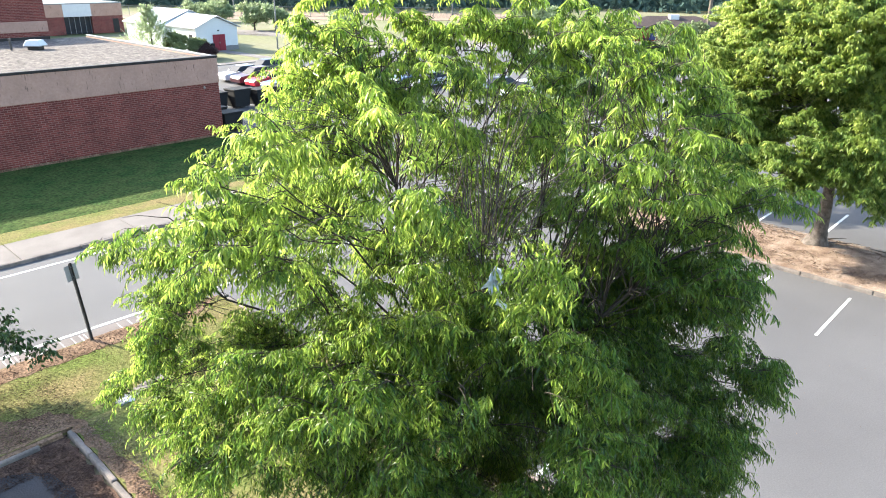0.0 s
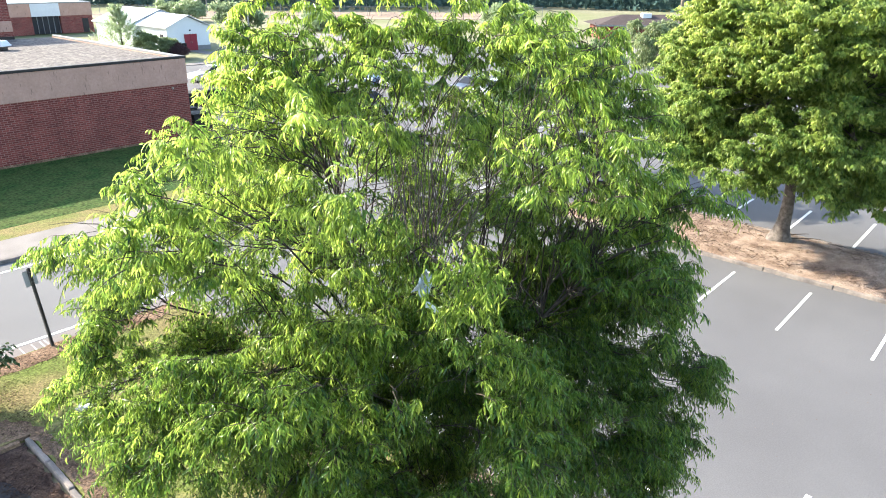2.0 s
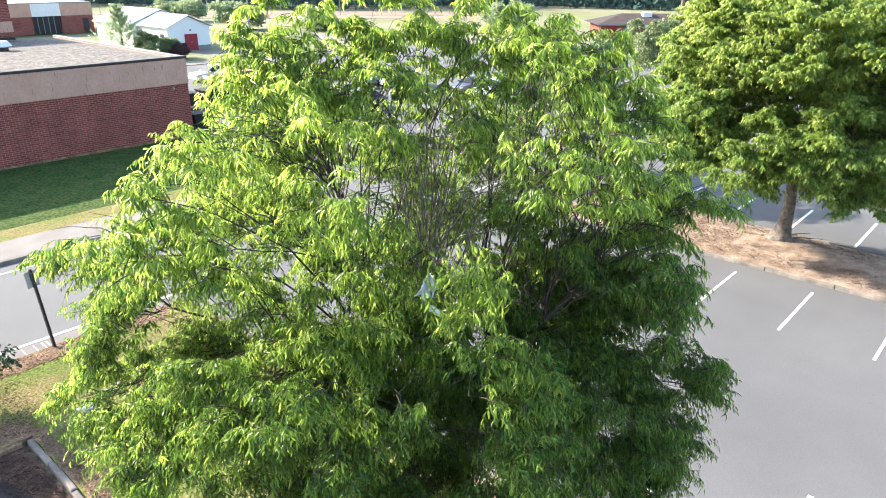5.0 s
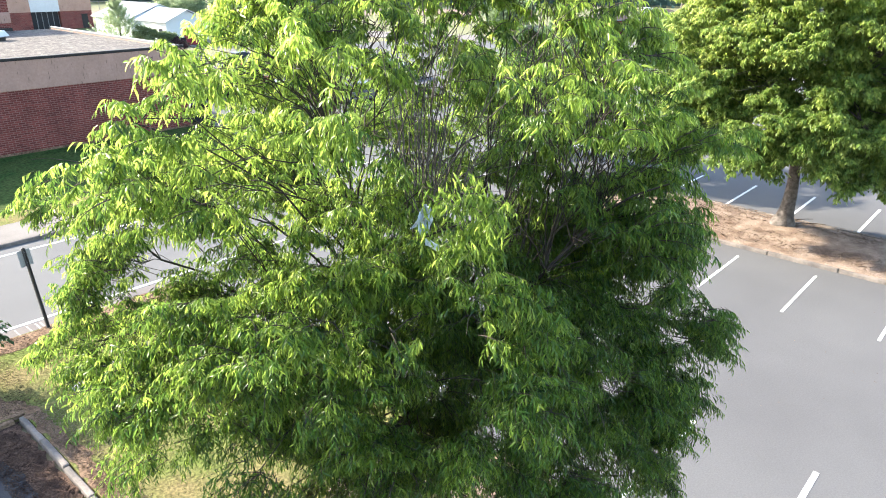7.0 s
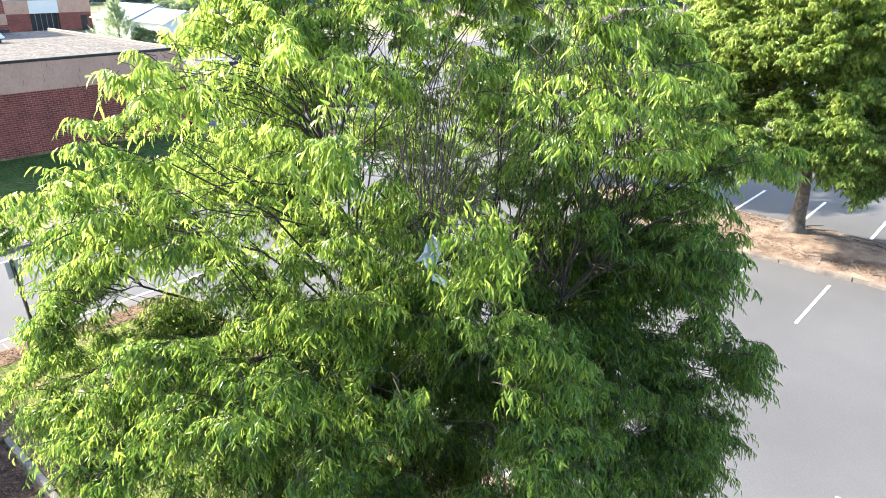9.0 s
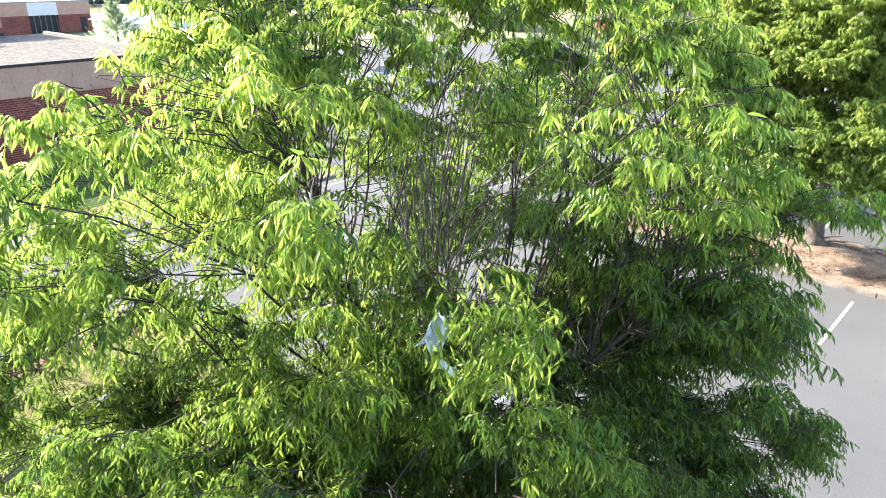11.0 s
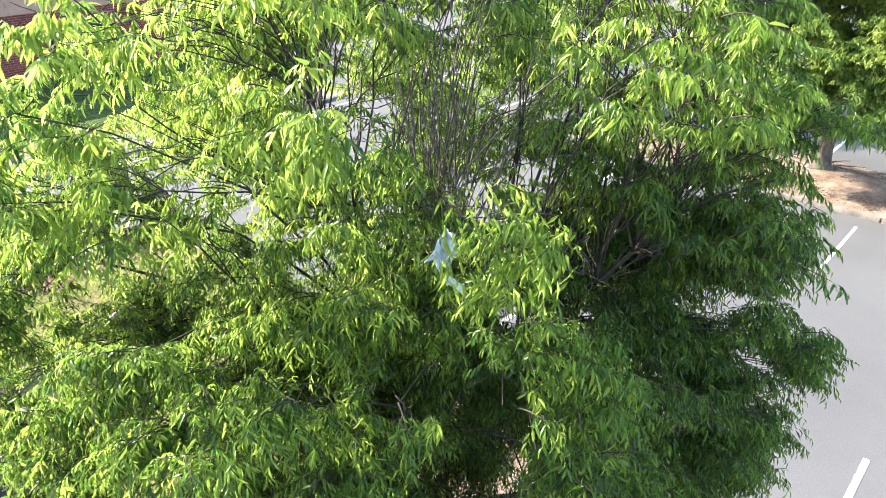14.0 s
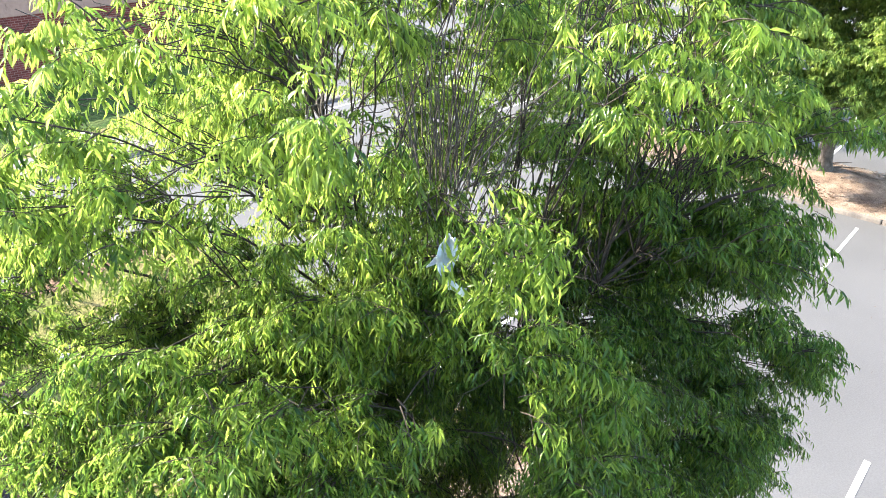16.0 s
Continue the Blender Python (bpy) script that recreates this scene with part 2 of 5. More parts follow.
def rodded(*a, **k):
    return rod(bmesh.new(), *a, **k)


def prism(bm, pts, z0, z1):
    """Upright prism over a polygon of (x, y) points."""
    lo = [bm.verts.new((x, y, z0)) for x, y in pts]
    hi = [bm.verts.new((x, y, z1)) for x, y in pts]
    n = len(pts)
    bm.faces.new(hi)
    bm.faces.new(lo[::-1])
    for i in range(n):
        bm.faces.new((lo[i], lo[(i + 1) % n], hi[(i + 1) % n], hi[i]))
    bmesh.ops.recalc_face_normals(bm, faces=bm.faces[:])
    return bm


def slab(name, u0, u1, v0, v1, z0, z1, mat, label, category, parent=None):
    """A flat piece of the setting on the site grid."""
    bm = boxed(0, u1 - u0, -(v1 - v0), 0, z0, z1)
    ob = part(name, bm, mat, parent)
    ob.matrix_world = place(u0, v0)
    if parent is None:
        tagged(ob, label, category, kind="structure")
    return ob


def mesh_from(name, verts, faces, mat, parent=None, smooth=False):
    """A mesh from numpy arrays: verts (n, 3), faces (m, k) with one k."""
    me = bpy.data.meshes.new(name)
    k = faces.shape[1]
    me.vertices.add(len(verts))
    me.vertices.foreach_set("co", np.ascontiguousarray(verts, np.float32).ravel())
    me.loops.add(faces.size)
    me.loops.foreach_set("vertex_index", np.ascontiguousarray(faces, np.int32).ravel())
    me.polygons.add(len(faces))
    me.polygons.foreach_set("loop_start", np.arange(0, faces.size, k, dtype=np.int32))
    if smooth:
        me.polygons.foreach_set("use_smooth", np.ones(len(faces), bool))
    me.update(calc_edges=True)
    me.materials.append(mat)
    ob = new(name, me)
    ob.parent = parent
    return ob


def unit(a):
    return a / np.maximum(np.linalg.norm(a, axis=-1, keepdims=True), 1e-9)


def tubes(paths, sides=5):
    """Verts and quads of tapering tubes; paths: list of (points (n, 3), radii (n,))."""
    vs, fs, base = [], [], 0
    ring = np.linspace(0, 2 * np.pi, sides, endpoint=False)
    for pts, rad in paths:
        d = unit(np.gradient(pts, axis=0))
        ref = np.where(np.abs(d[:, 2:3]) > 0.9, np.array([[1.0, 0, 0]]), np.array([[0, 0, 1.0]]))
        a = unit(np.cross(d, ref))
        b = np.cross(d, a)
        v = pts[:, None] + rad[:, None, None] * (np.cos(ring)[None, :, None] * a[:, None] + np.sin(ring)[None, :, None] * b[:, None])
        vs.append(v.reshape(-1, 3))
        n = len(pts)
        i = np.arange(n - 1)[:, None] * sides + np.arange(sides)[None]
        j = np.arange(n - 1)[:, None] * sides + (np.arange(sides)[None] + 1) % sides
        fs.append((np.stack([i, j, j + sides, i + sides], -1) + base).reshape(-1, 4))
        base += n * sides
    return np.concatenate(vs), np.concatenate(fs)


def curve_points(p, q, rise, n=7, wob=0.0, rng=None):
    """A bowed path from p to q that starts off steeply."""
    t = np.linspace(0, 1, n)[:, None]
    mid = p + (q - p) * np.array([0.38, 0.38, 0.62]) + np.array([0, 0, rise])
    pts = (1 - t) ** 2 * p + 2 * t * (1 - t) * mid + t ** 2 * q
    if wob and rng is not None:
        pts[1:-1] += rng.normal(0, wob, (n - 2, 3))
    return pts


def leaf_cloud(pos, along, face, size, width, young, simple=False):
    """Folded, pointed leaves: 5 verts and 4 triangles each, or 4 verts and 2 triangles where simple."""
    side = unit(np.cross(along, face))
    nrm = np.cross(side, along)
    L, W = size[:, None], width[:, None]
    curl = -0.16 * L * nrm
    if simple:
        v = np.stack([pos, pos + along * L * 0.45 - side * W + 0.05 * L * nrm, pos + along * L + curl, pos + along * L * 0.45 + side * W + 0.05 * L * nrm], 1)
        faces = (np.arange(len(pos))[:, None, None] * 4 + np.array([[0, 2, 1], [0, 3, 2]])[None]).reshape(-1, 3)
        return v.reshape(-1, 3), faces, np.repeat(young, 4)
    v = np.stack([pos, pos + along * L * 0.42 - side * W + 0.04 * L * nrm, pos + along * L * 0.45 - 0.03 * L * nrm,
                  pos + along * L * 0.42 + side * W + 0.04 * L * nrm, pos + along * L + curl], 1)
    f = np.array([[0, 2, 1], [0, 3, 2], [1, 2, 4], [2, 3, 4]])
    faces = (np.arange(len(pos))[:, None, None] * 5 + f[None]).reshape(-1, 3)
    return v.reshape(-1, 3), faces, np.repeat(young, 5)


def lance_cloud(pos, along, face, size, width, young):
    """Lance-shaped leaves with a folded midrib and a curling tip: 8 verts and 8 triangles each."""
    side = unit(np.cross(along, face))
    nrm = np.cross(side, along)
    L, W = size[:, None], width[:, None]
    a, b = pos + along * L * 0.28 + 0.02 * L * nrm, pos + along * L * 0.66 - 0.03 * L * nrm
    v = np.stack([pos, a - side * W + 0.05 * L * nrm, a, a + side * W + 0.05 * L * nrm,
                  b - side * W * 0.78 + 0.03 * L * nrm, b, b + side * W * 0.78 + 0.03 * L * nrm, pos + along * L - 0.17 * L * nrm], 1)
    f = np.array([[0, 2, 1], [0, 3, 2], [1, 2, 5], [1, 5, 4], [2, 3, 6], [2, 6, 5], [4, 5, 7], [5, 6, 7]])
    faces = (np.arange(len(pos))[:, None, None] * 8 + f[None]).reshape(-1, 3)
    return v.reshape(-1, 3), faces, np.repeat(young, 8)


def add_young(ob, young):
    at = ob.data.attributes.new("young", "FLOAT", "POINT")
    at.data.foreach_set("value", np.ascontiguousarray(young, np.float32))


def sprays(rng, org, out, length, per, leaf, wide, droop, tint_of, simple=True):
    """Leafy twigs: org, out (n, 3). Returns leaf arrays and the twig paths."""
    n = len(org)
    side = unit(np.cross(out, np.array([0, 0, 1.0])) + 1e-6)
    s = (np.arange(per) + 0.6) / per
    L = length[:, None, None]
    pts = org[:, None] + out[:, None] * L * s[None, :, None] + np.array([0, 0, -1.0]) * (droop[:, None, None] * L * s[None, :, None] ** 2)
    tang = unit(out[:, None] + np.array([0, 0, -2.0]) * droop[:, None, None] * s[None, :, None])
    alt = np.where(np.arange(per) % 2 == 0, 1.0, -1.0)[None, :, None]
    along = tang * 0.5 + side[:, None] * alt * 0.5 + np.array([0, 0, -0.85])
    along = unit(along + rng.normal(0, 0.30, (n, per, 3)))
    face = unit(np.array([0, 0, 0.5]) + 0.6 * out[:, None] + 0.3 * np.array(SUN_TO) + rng.normal(0, 0.7, (n, per, 3)))
    size = leaf * rng.uniform(0.6, 1.2, (n, per)) * (1.08 - 0.35 * s[None])
    yg = np.clip(tint_of[:, None] * (0.45 + 0.75 * s[None]) + rng.normal(0, 0.10, (n, per)), 0, 1)
    leaves = leaf_cloud(pts.reshape(-1, 3), along.reshape(-1, 3), face.reshape(-1, 3), size.ravel(), size.ravel() * wide, yg.ravel(), simple) if simple else lance_cloud(pts.reshape(-1, 3), along.reshape(-1, 3), face.reshape(-1, 3), size.ravel(), size.ravel() * wide, yg.ravel())
    sp = np.linspace(-0.5, 1, 4)
    paths = org[:, None] + out[:, None] * L * sp[None, :, None] - np.array([0, 0, 1.0]) * (droop[:, None, None] * L * (sp * np.abs(sp))[None, :, None])
    return leaves, paths

# ---- ground, road, car park ----
bm = bmesh.new()
bmesh.ops.create_circle(bm, cap_ends=True, segments=64, radius=1500, matrix=Matrix.Translation((0, 150, -0.06)))
tagged(part("ground", bm, FIELD), "wide pale green mown field grass reaching the horizon", "ground", kind="structure")
slab("road", -70, 75, 14.1, 22.0, -0.3, 0.0, ROADTOP, "pale grey worn asphalt road beside the school", "road")
slab("parking_lot", -12.6, 75, 22.0, 90, -0.3, -0.004, ASPHALT, "pale grey asphalt car park with painted stalls", "car park")
slab("parking_lot_far", 0.6, 60, -33, 14.1, -0.3, -0.008, ASPHALT, "grey asphalt staff car park beyond the building", "car park")
slab("parking_lot_near", -70, -19.5, 26.3, 80, -0.3, -0.004, SHADEDTOP, "worn asphalt corner with shade put into its dark colour, covered in leaf litter", "car park")
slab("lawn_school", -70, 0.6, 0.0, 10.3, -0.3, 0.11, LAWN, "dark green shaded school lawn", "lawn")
# the sunlit strip is put into the rim's paler, yellower grass colour
slab("lawn_rim", -70, 0.6, 10.3, 11.7, -0.3, 0.108, DRYLAWN, "school lawn rim, its sunlight put into paler grass", "lawn")
slab("lawn_verge", -70, -12.9, 22.0, 26.1, -0.3, 0.108, DRYLAWN, "sunlit verge of green and straw-coloured dry grass", "lawn")
slab("island_lawn", -19.2, -12.9, 26.1, 80, -0.3, 0.11, DRYLAWN, "planted island of dry grass and pine straw", "lawn")
slab("lawn_back", 8, 45, -80, -34.5, -0.3, 0.02, FIELD, "sunny pale lawn round the white shed", "lawn")
slab("footpath_shed", 1, 40, -34.5, -33, -0.3, 0.06, CONCRETE, "pale concrete footpath along the staff car park", "path")
slab("path_to_shed", 25.6, 27.4, -46.5, -34.5, -0.3, 0.05, CONCRETE, "pale concrete path to the shed door", "path")


slab("gutter", -45, -12.9, 21.30, 22.0, -0.2, 0.004, GUTTER, "pinkish concrete gutter along the road edge", "gutter")


def strip(name, a, b, wide, z, mat, label, category):
    a, b = Vector((*a, 0)), Vector((*b, 0))
    n = Vector((-(b - a).y, (b - a).x, 0)).normalized() * wide / 2
    bm = prism(bmesh.new(), [((a + n).x, (a + n).y), ((b + n).x, (b + n).y), ((b - n).x, (b - n).y), ((a - n).x, (a - n).y)], -0.2, z)
    return tagged(part(name, bm, mat), label, category, kind="structure")


strip("gravel_drive", (-50, 133), (75, 82), 9, 0.02, CONCRETE, "pale gravel drive across the far lawn", "road")
strip("infield", (-75, 172), (20, 176), 26, 0.01, CLAY, "bare tan clay infield beyond a fence", "ground")


def ragged(pts, step, amp, seed):
    """A polygon's outline with its sides broken into short uneven pieces."""
    rng = random.Random(seed)
    out = []
    for (x0, y0), (x1, y1) in zip(pts, pts[1:] + pts[:1]):
        n = max(1, int(math.hypot(x1 - x0, y1 - y0) / step))
        for i in range(n):
            k = i / n
            out.append((x0 + (x1 - x0) * k + rng.uniform(-amp, amp), y0 + (y1 - y0) * k + rng.uniform(-amp, amp)))
    return out


# Island two: a low mound of pine straw between kerbs.
def mound(name, u0, u1, v0, v1, h, mat, label):
    nu, nv = 14, 90
    gu, gv = np.meshgrid(np.linspace(0, 1, nu), np.linspace(0, 1, nv), indexing="ij")
    z = 0.11 + h * (np.sin(np.pi * gu) ** 0.7) * np.minimum(1, 6 * np.minimum(gv, 1 - gv))
    rng = np.random.default_rng(5)
    z[1:-1, 1:-1] += rng.normal(0, 0.018, (nu - 2, nv - 2))
    x, y = gu * (u1 - u0), -gv * (v1 - v0)
    i = np.arange(nu - 1)[:, None] * nv + np.arange(nv - 1)[None]
    f = np.stack([i, i + 1, i + nv + 1, i + nv], -1).reshape(-1, 4)
    ob = mesh_from(name, np.stack([x, y, z], -1).reshape(-1, 3), f, mat, smooth=True)
    ob.matrix_world = place(u0, v0)
    return tagged(ob, label, "planting bed", kind="structure")


mound("island_bed", 3.4, 7.7, 26, 75, 0.16, STRAW, "mounded bed of orange-brown pine straw between kerbs")
straw_patch = part("straw_patch", prism(bmesh.new(), [(2.9 * math.cos(a) * (1 + 0.13 * math.sin(3 * a)), 3.1 * math.sin(a) * (1 + 0.1 * math.cos(5 * a))) for a in np.linspace(0, 2 * math.pi, 40, endpoint=False)], 0.02, 0.135), STRAW)
straw_patch.matrix_world = place(-15.8, 36.4)
tagged(straw_patch, "brown pine straw round the tree foot", "mulch", kind="structure")
litter = part("litter_patch", prism(bmesh.new(), ragged([(-9, -0.9), (-5, -1.0), (-2.6, -0.95), (-1.24, -1.15), (-0.66, -1.46), (-0.33, -2.1), (-0.28, -3.2), (-0.6, -5.5), (-0.4, -9), (0.3, -9), (0.3, -0.55), (-9, -0.55)], 0.15, 0.06, 5), -0.02, 0.004), DIRT)
litter.matrix_world = place(-19.7, 25.6)
tagged(litter, "dark leaf litter and gravel along the kerb", "leaf litter", kind="structure")
band = part("litter_band", prism(bmesh.new(), ragged([(-26, 0), (14, 0), (13, -0.7), (6, -0.9), (2, -0.7), (-3, -1.1), (-8, -0.9), (-13, -0.8), (-26, -1.0)], 0.2, 0.05, 4), 0.02, 0.118), GRIT)
band.matrix_world = place(-27, 22.02)
tagged(band, "brown stony leaf litter along the road edge", "leaf litter", kind="structure")
soil = part("bare_soil", prism(bmesh.new(), ragged([(-12, -0.6), (-1.6, -0.5), (-1.1, -0.9), (-1.3, -1.5), (-1.5, -2.1), (-0.9, -2.6), (-0.2, -2.8), (0.15, -3.3), (0.35, -3.9), (0.28, -4.5), (0.42, -6.5), (0.3, -9.0), (0.05, -9.0), (0.0, -3.75), (-12, -3.75)], 0.16, 0.07, 3), 0.02, 0.114), GRIT)
soil.matrix_world = place(-19.2, 22.3)
tagged(soil, "bare dry tan soil worn into the grass", "soil", kind="structure")


slab("soil_strip", -70, -19.45, 26.1, 26.25, -0.3, 0.09, GRIT, "narrow strip of soil behind the low kerb", "soil")


slab_row = thing("sunken_slab", place(-18.05, 25.98, 0.0, 20), "pale sunken concrete slabs in the dry grass", "slab", kind="structure")
for k, (x0, x1) in enumerate(((0.0, 0.46), (0.475, 1.5), (1.52, 2.6))):
    part("concrete_slab", prism(bmesh.new(), ragged([(x0, -0.16), (x1, -0.17), (x1, 0.16), (x0, 0.14)], 0.12, 0.02, 40 + k), -0.1, 0.15 - 0.008 * k), PALECOPE if k == 0 else CONCRETE, slab_row)


# Kerbs: separate stones with open joints.
def kerb(name, label, a, b, high=0.14, wide=0.15, step=2.4, loose=1.0):
    """Kerb from site point a to b."""
    (u0, v0), (u1, v1) = a, b
    L = math.hypot(u1 - u0, v1 - v0)
    n = max(1, round(L / step))
    turn = math.degrees(math.atan2(-(v1 - v0), u1 - u0))
    root = thing(name, place(u0, v0, 0, turn), label, "kerb", kind="structure")
    w = L / n
    shape = boxed(0, w - 0.02, -wide / 2, wide / 2, -0.2, high, bevel=0.025)
    first = part("kerbstone", shape, KERBSTONE, root)
    rng = random.Random(len(name) + n)
    for i in range(n):
        ob = first if i == 0 else new("kerbstone", first.data)
        ob.parent = root
        ob.matrix_basis = pose(i * w, loose * rng.uniform(-0.012, 0.012), loose * rng.uniform(-0.012, 0.008), loose * rng.uniform(-0.8, 0.8), 0, loose * rng.uniform(-0.25, 0.25))
    return root


kerb("kerb_road", "pale concrete road kerb below the pavement", (-45, 14.05), (0.8, 14.05), step=3.0)
kerb("kerb_island_a", "stained concrete kerb of the planting island", (3.3, 26), (3.3, 72))
kerb("kerb_island_b", "stained concrete kerb of the planting island", (7.8, 26), (7.8, 72))
kerb("kerb_tree_a", "weathered concrete kerb beside leaf litter", (-19.3, 26.2), (-19.3, 60), wide=0.13, step=1.3, loose=2.6)
kerb("kerb_tree_b", "weathered concrete kerb of the tree island", (-12.8, 26.2), (-12.8, 60))
kerb("kerb_corner", "low weathered kerb half buried in litter", (-20.0, 26.32), (-45, 26.32), high=0.11, wide=0.12, step=1.1, loose=2.6)
kerb("kerb_verge", "weathered concrete kerb at the verge end", (-12.8, 22.4), (-12.8, 26.2))

# Pavement slabs along the school lawn.
walkway = thing("pavement", place(-57.55, 11.75), "pale concrete pavement of large cast slabs", "pavement", kind="structure")
slab_mesh = None
for i in range(13):
    if slab_mesh is None:
        ob = part("paving_slab", boxed(0.014, 4.536, -2.17, 0, -0.2, 0.125, bevel=0.012), CONCRETE, walkway)
        slab_mesh = ob.data
    else:
        ob = new("paving_slab", slab_mesh)
        ob.parent = walkway
    ob.matrix_basis = pose(i * 4.55, 0, random.Random(i).uniform(-0.006, 0.006))


# Painted lines.
def line(name, a, b, wide, z, mat, label, group=""):
    (u0, v0), (u1, v1) = a, b
    L = math.hypot(u1 - u0, v1 - v0)
    turn = math.degrees(math.atan2(-(v1 - v0), u1 - u0))
    ob = part(name, boxed(0, L, -wide / 2, wide / 2, -0.01, z), mat)
    ob.matrix_world = place(u0, v0, 0, turn)
    return tagged(ob, label, "painted line", group, "structure")


line("edge_line_far", (-45, 14.95), (40, 14.95), 0.11, 0.005, PAINT, "white painted edge line on the road")
line("edge_line_near", (-45, 21.15), (40, 21.15), 0.12, 0.005, PAINT, "white painted edge line on the road")
for k in range(-2, 8):
    v = 34.9 + 2.7 * k
    line("stall_line", (-1.27, v), (2.42, v), 0.09, 0.004, PAINT, "white painted stall line on asphalt", "stall lines")
    line("stall_line", (8.2, v), (12.2, v), 0.11, 0.004, PAINT, "white painted stall line on asphalt", "stall lines")
    line("stall_line", (-12.7, v + 0.32), (-8.6, v + 0.32), 0.12, 0.004, PAINT, "white painted stall line on asphalt", "stall lines")

# Worn lettering on the road edge, too faded to read: plain strokes.
lettering = thing("road_lettering", place(-19.4, 21.36, 0.004), "faded white lettering painted on the road edge", "road marking", kind="structure")
rng = random.Random(4)
x = 0.0
for i in range(15):
    w = rng.uniform(0.16, 0.24)
    if i not in (4, 8, 9):
        bm = bmesh.new()
        box(bm, x, x + 0.05, -0.46, 0, 0, 0.005)
        if i % 2:
            box(bm, x + 0.064, x + w, -0.5 if i % 3 else -0.06, -0.44 if i % 3 else 0, 0, 0.005)
        if i % 3 == 0:
            box(bm, x + w, x + w + 0.055, -0.5, 0, 0, 0.005)
        part("stroke", bm, WORN, lettering)
    x += w + 0.13


# ---- school wing ----
wing = thing("school_wing", place(0, 0), "flat-roofed red brick school wing with tan precast fascia", "building")
part("brick_wall", boxed(-60, 0, 0, 20.6, 0.242, 3.55), BRICK, wing, "red running-bond brick wall")
part("plinth", boxed(-60.02, 0.02, -0.025, 20.62, -0.3, 0.24), GRIT, wing, "dirt-stained concrete footing")
part("fascia", boxed(-60.05, 0.05, -0.05, 0.25, 3.552, 5.12, bevel=0.02), FASCIA, wing, "stained tan precast fascia")
part("fascia", boxed(-0.2, 0.052, 0.252, 20.6, 3.552, 5.12, bevel=0.02), FASCIA, wing, "stained tan precast fascia")
part("coping", boxed(-60.1, 0.09, -0.09, 0.27, 5.122, 5.27, bevel=0.015), COPING, wing, "dark metal coping")
part("coping", boxed(-0.20, 0.088, 0.272, 20.6, 5.122, 5.25, bevel=0.015), PALECOPE, wing, "pale metal coping")
part("roof_deck", boxed(-60, -0.21, 0.28, 20.6, 4.6, 5.06), GRAVEL, wing, "pale gravel flat roof")
lamp = part("wall_lamp", boxed(-1.10, -0.98, -0.12, -0.002, 3.30, 3.40, bevel=0.02), CREAM, wing, "small white wall lamp")
part("lens", boxed(-1.09, -0.99, -0.11, -0.03, 3.275, 3.298), PALECOPE, lamp)
tall = thing("school_hall", place(-3.0, -20.65), "taller red brick school hall with a tan band", "building")
part("brick_wall", boxed(-57, 0, 0, 25, 0, 5.64), BRICK, tall)
part("band", boxed(-57.03, 0.03, -0.03, 25.03, 5.642, 6.44, bevel=0.02), FASCIA, tall, "tan precast band")
part("brick_wall", boxed(-57, 0, 0, 25, 6.442, 8.4), BRICK, tall)
part("coping", boxed(-57.1, 0.1, -0.1, 25.1, 8.402, 8.55), COPING, tall)
part("flashing", boxed(-57, 0.02, -0.05, -0.002, 5.0, 5.28), COPING, tall, "dark flashing at the lower roof")


def roof_unit(x, y, z):
    t = thing("roof_ventilator", Matrix.Translation((x, y, z)), "low white metal roof ventilator with a curb", "ventilator")
    part("curb", boxed(-0.40, 0.40, -0.34, 0.34, 0, 0.26, bevel=0.02), COPING, t, "dark curb")
    bm = boxed(-0.62, 0.62, -0.52, 0.52, 0.26, 0.66, bevel=0.05)
    for vv in bm.verts:
        if vv.co.z > 0.6:
            vv.co.x *= 0.72
            vv.co.y *= 0.72
    part("hood", bm, WHITEPAINT, t)
    return t


p = site(-6.5, -12.9)
roof_unit(p.x, p.y, 5.06)
p = site(-7.9, -13.4)
pipe = thing("vent_pipe", Matrix.Translation((p.x, p.y, 5.06)), "dark vent pipe on the gravel roof", "vent pipe")
part("pipe", rodded((0, 0, 0), (0, 0, 0.7), 0.07), DARKSTEEL, pipe)
part("cap", rodded((0, 0, 0.7), (0, 0, 0.78), 0.10), DARKSTEEL, pipe)

# Far school wing with a glazed entrance.
farw = thing("far_school_wing", place(29.5, -84), "distant brick school wing with a glazed entrance", "building")
part("brick_wall", boxed(-45, -9.5, 0, 20, 0, 2.8), BRICK, farw)
part("brick_wall", boxed(-5.1, 0, 0, 20, 0, 2.8), BRICK, farw)
part("brick_wall", boxed(-9.5, -5.1, 1.5, 20, 0, 2.8), BRICK, farw)
part("fascia", boxed(-45.05, -9.502, -0.05, 20, 2.802, 4.75), FASCIA, farw)
part("fascia", boxed(-5.098, 0.05, -0.05, 20, 2.802, 4.75), FASCIA, farw)
part("entrance_panel", boxed(-9.5, -5.1, -0.10, 20, 2.802, 4.75), PANELWHITE, farw, "pale panel above the entrance")
part("coping", boxed(-45.1, 0.1, -0.12, 20.1, 4.752, 4.9), PALECOPE, farw)
part("side_door", boxed(-1.75, -0.75, -0.05, -0.002, 0.05, 2.3), COPING, farw, "dark side door")
ent = part("entrance", boxed(-9.45, -5.15, 0.60, 0.74, 0.05, 2.75), DARKGLASS, farw, "dark glazed entrance")
for i in range(6):
    x = -9.4 + i * 0.84
    part("mullion", boxed(x - 0.04, x + 0.04, 0.52, 0.596, 0.05, 2.75), PALECOPE, ent)


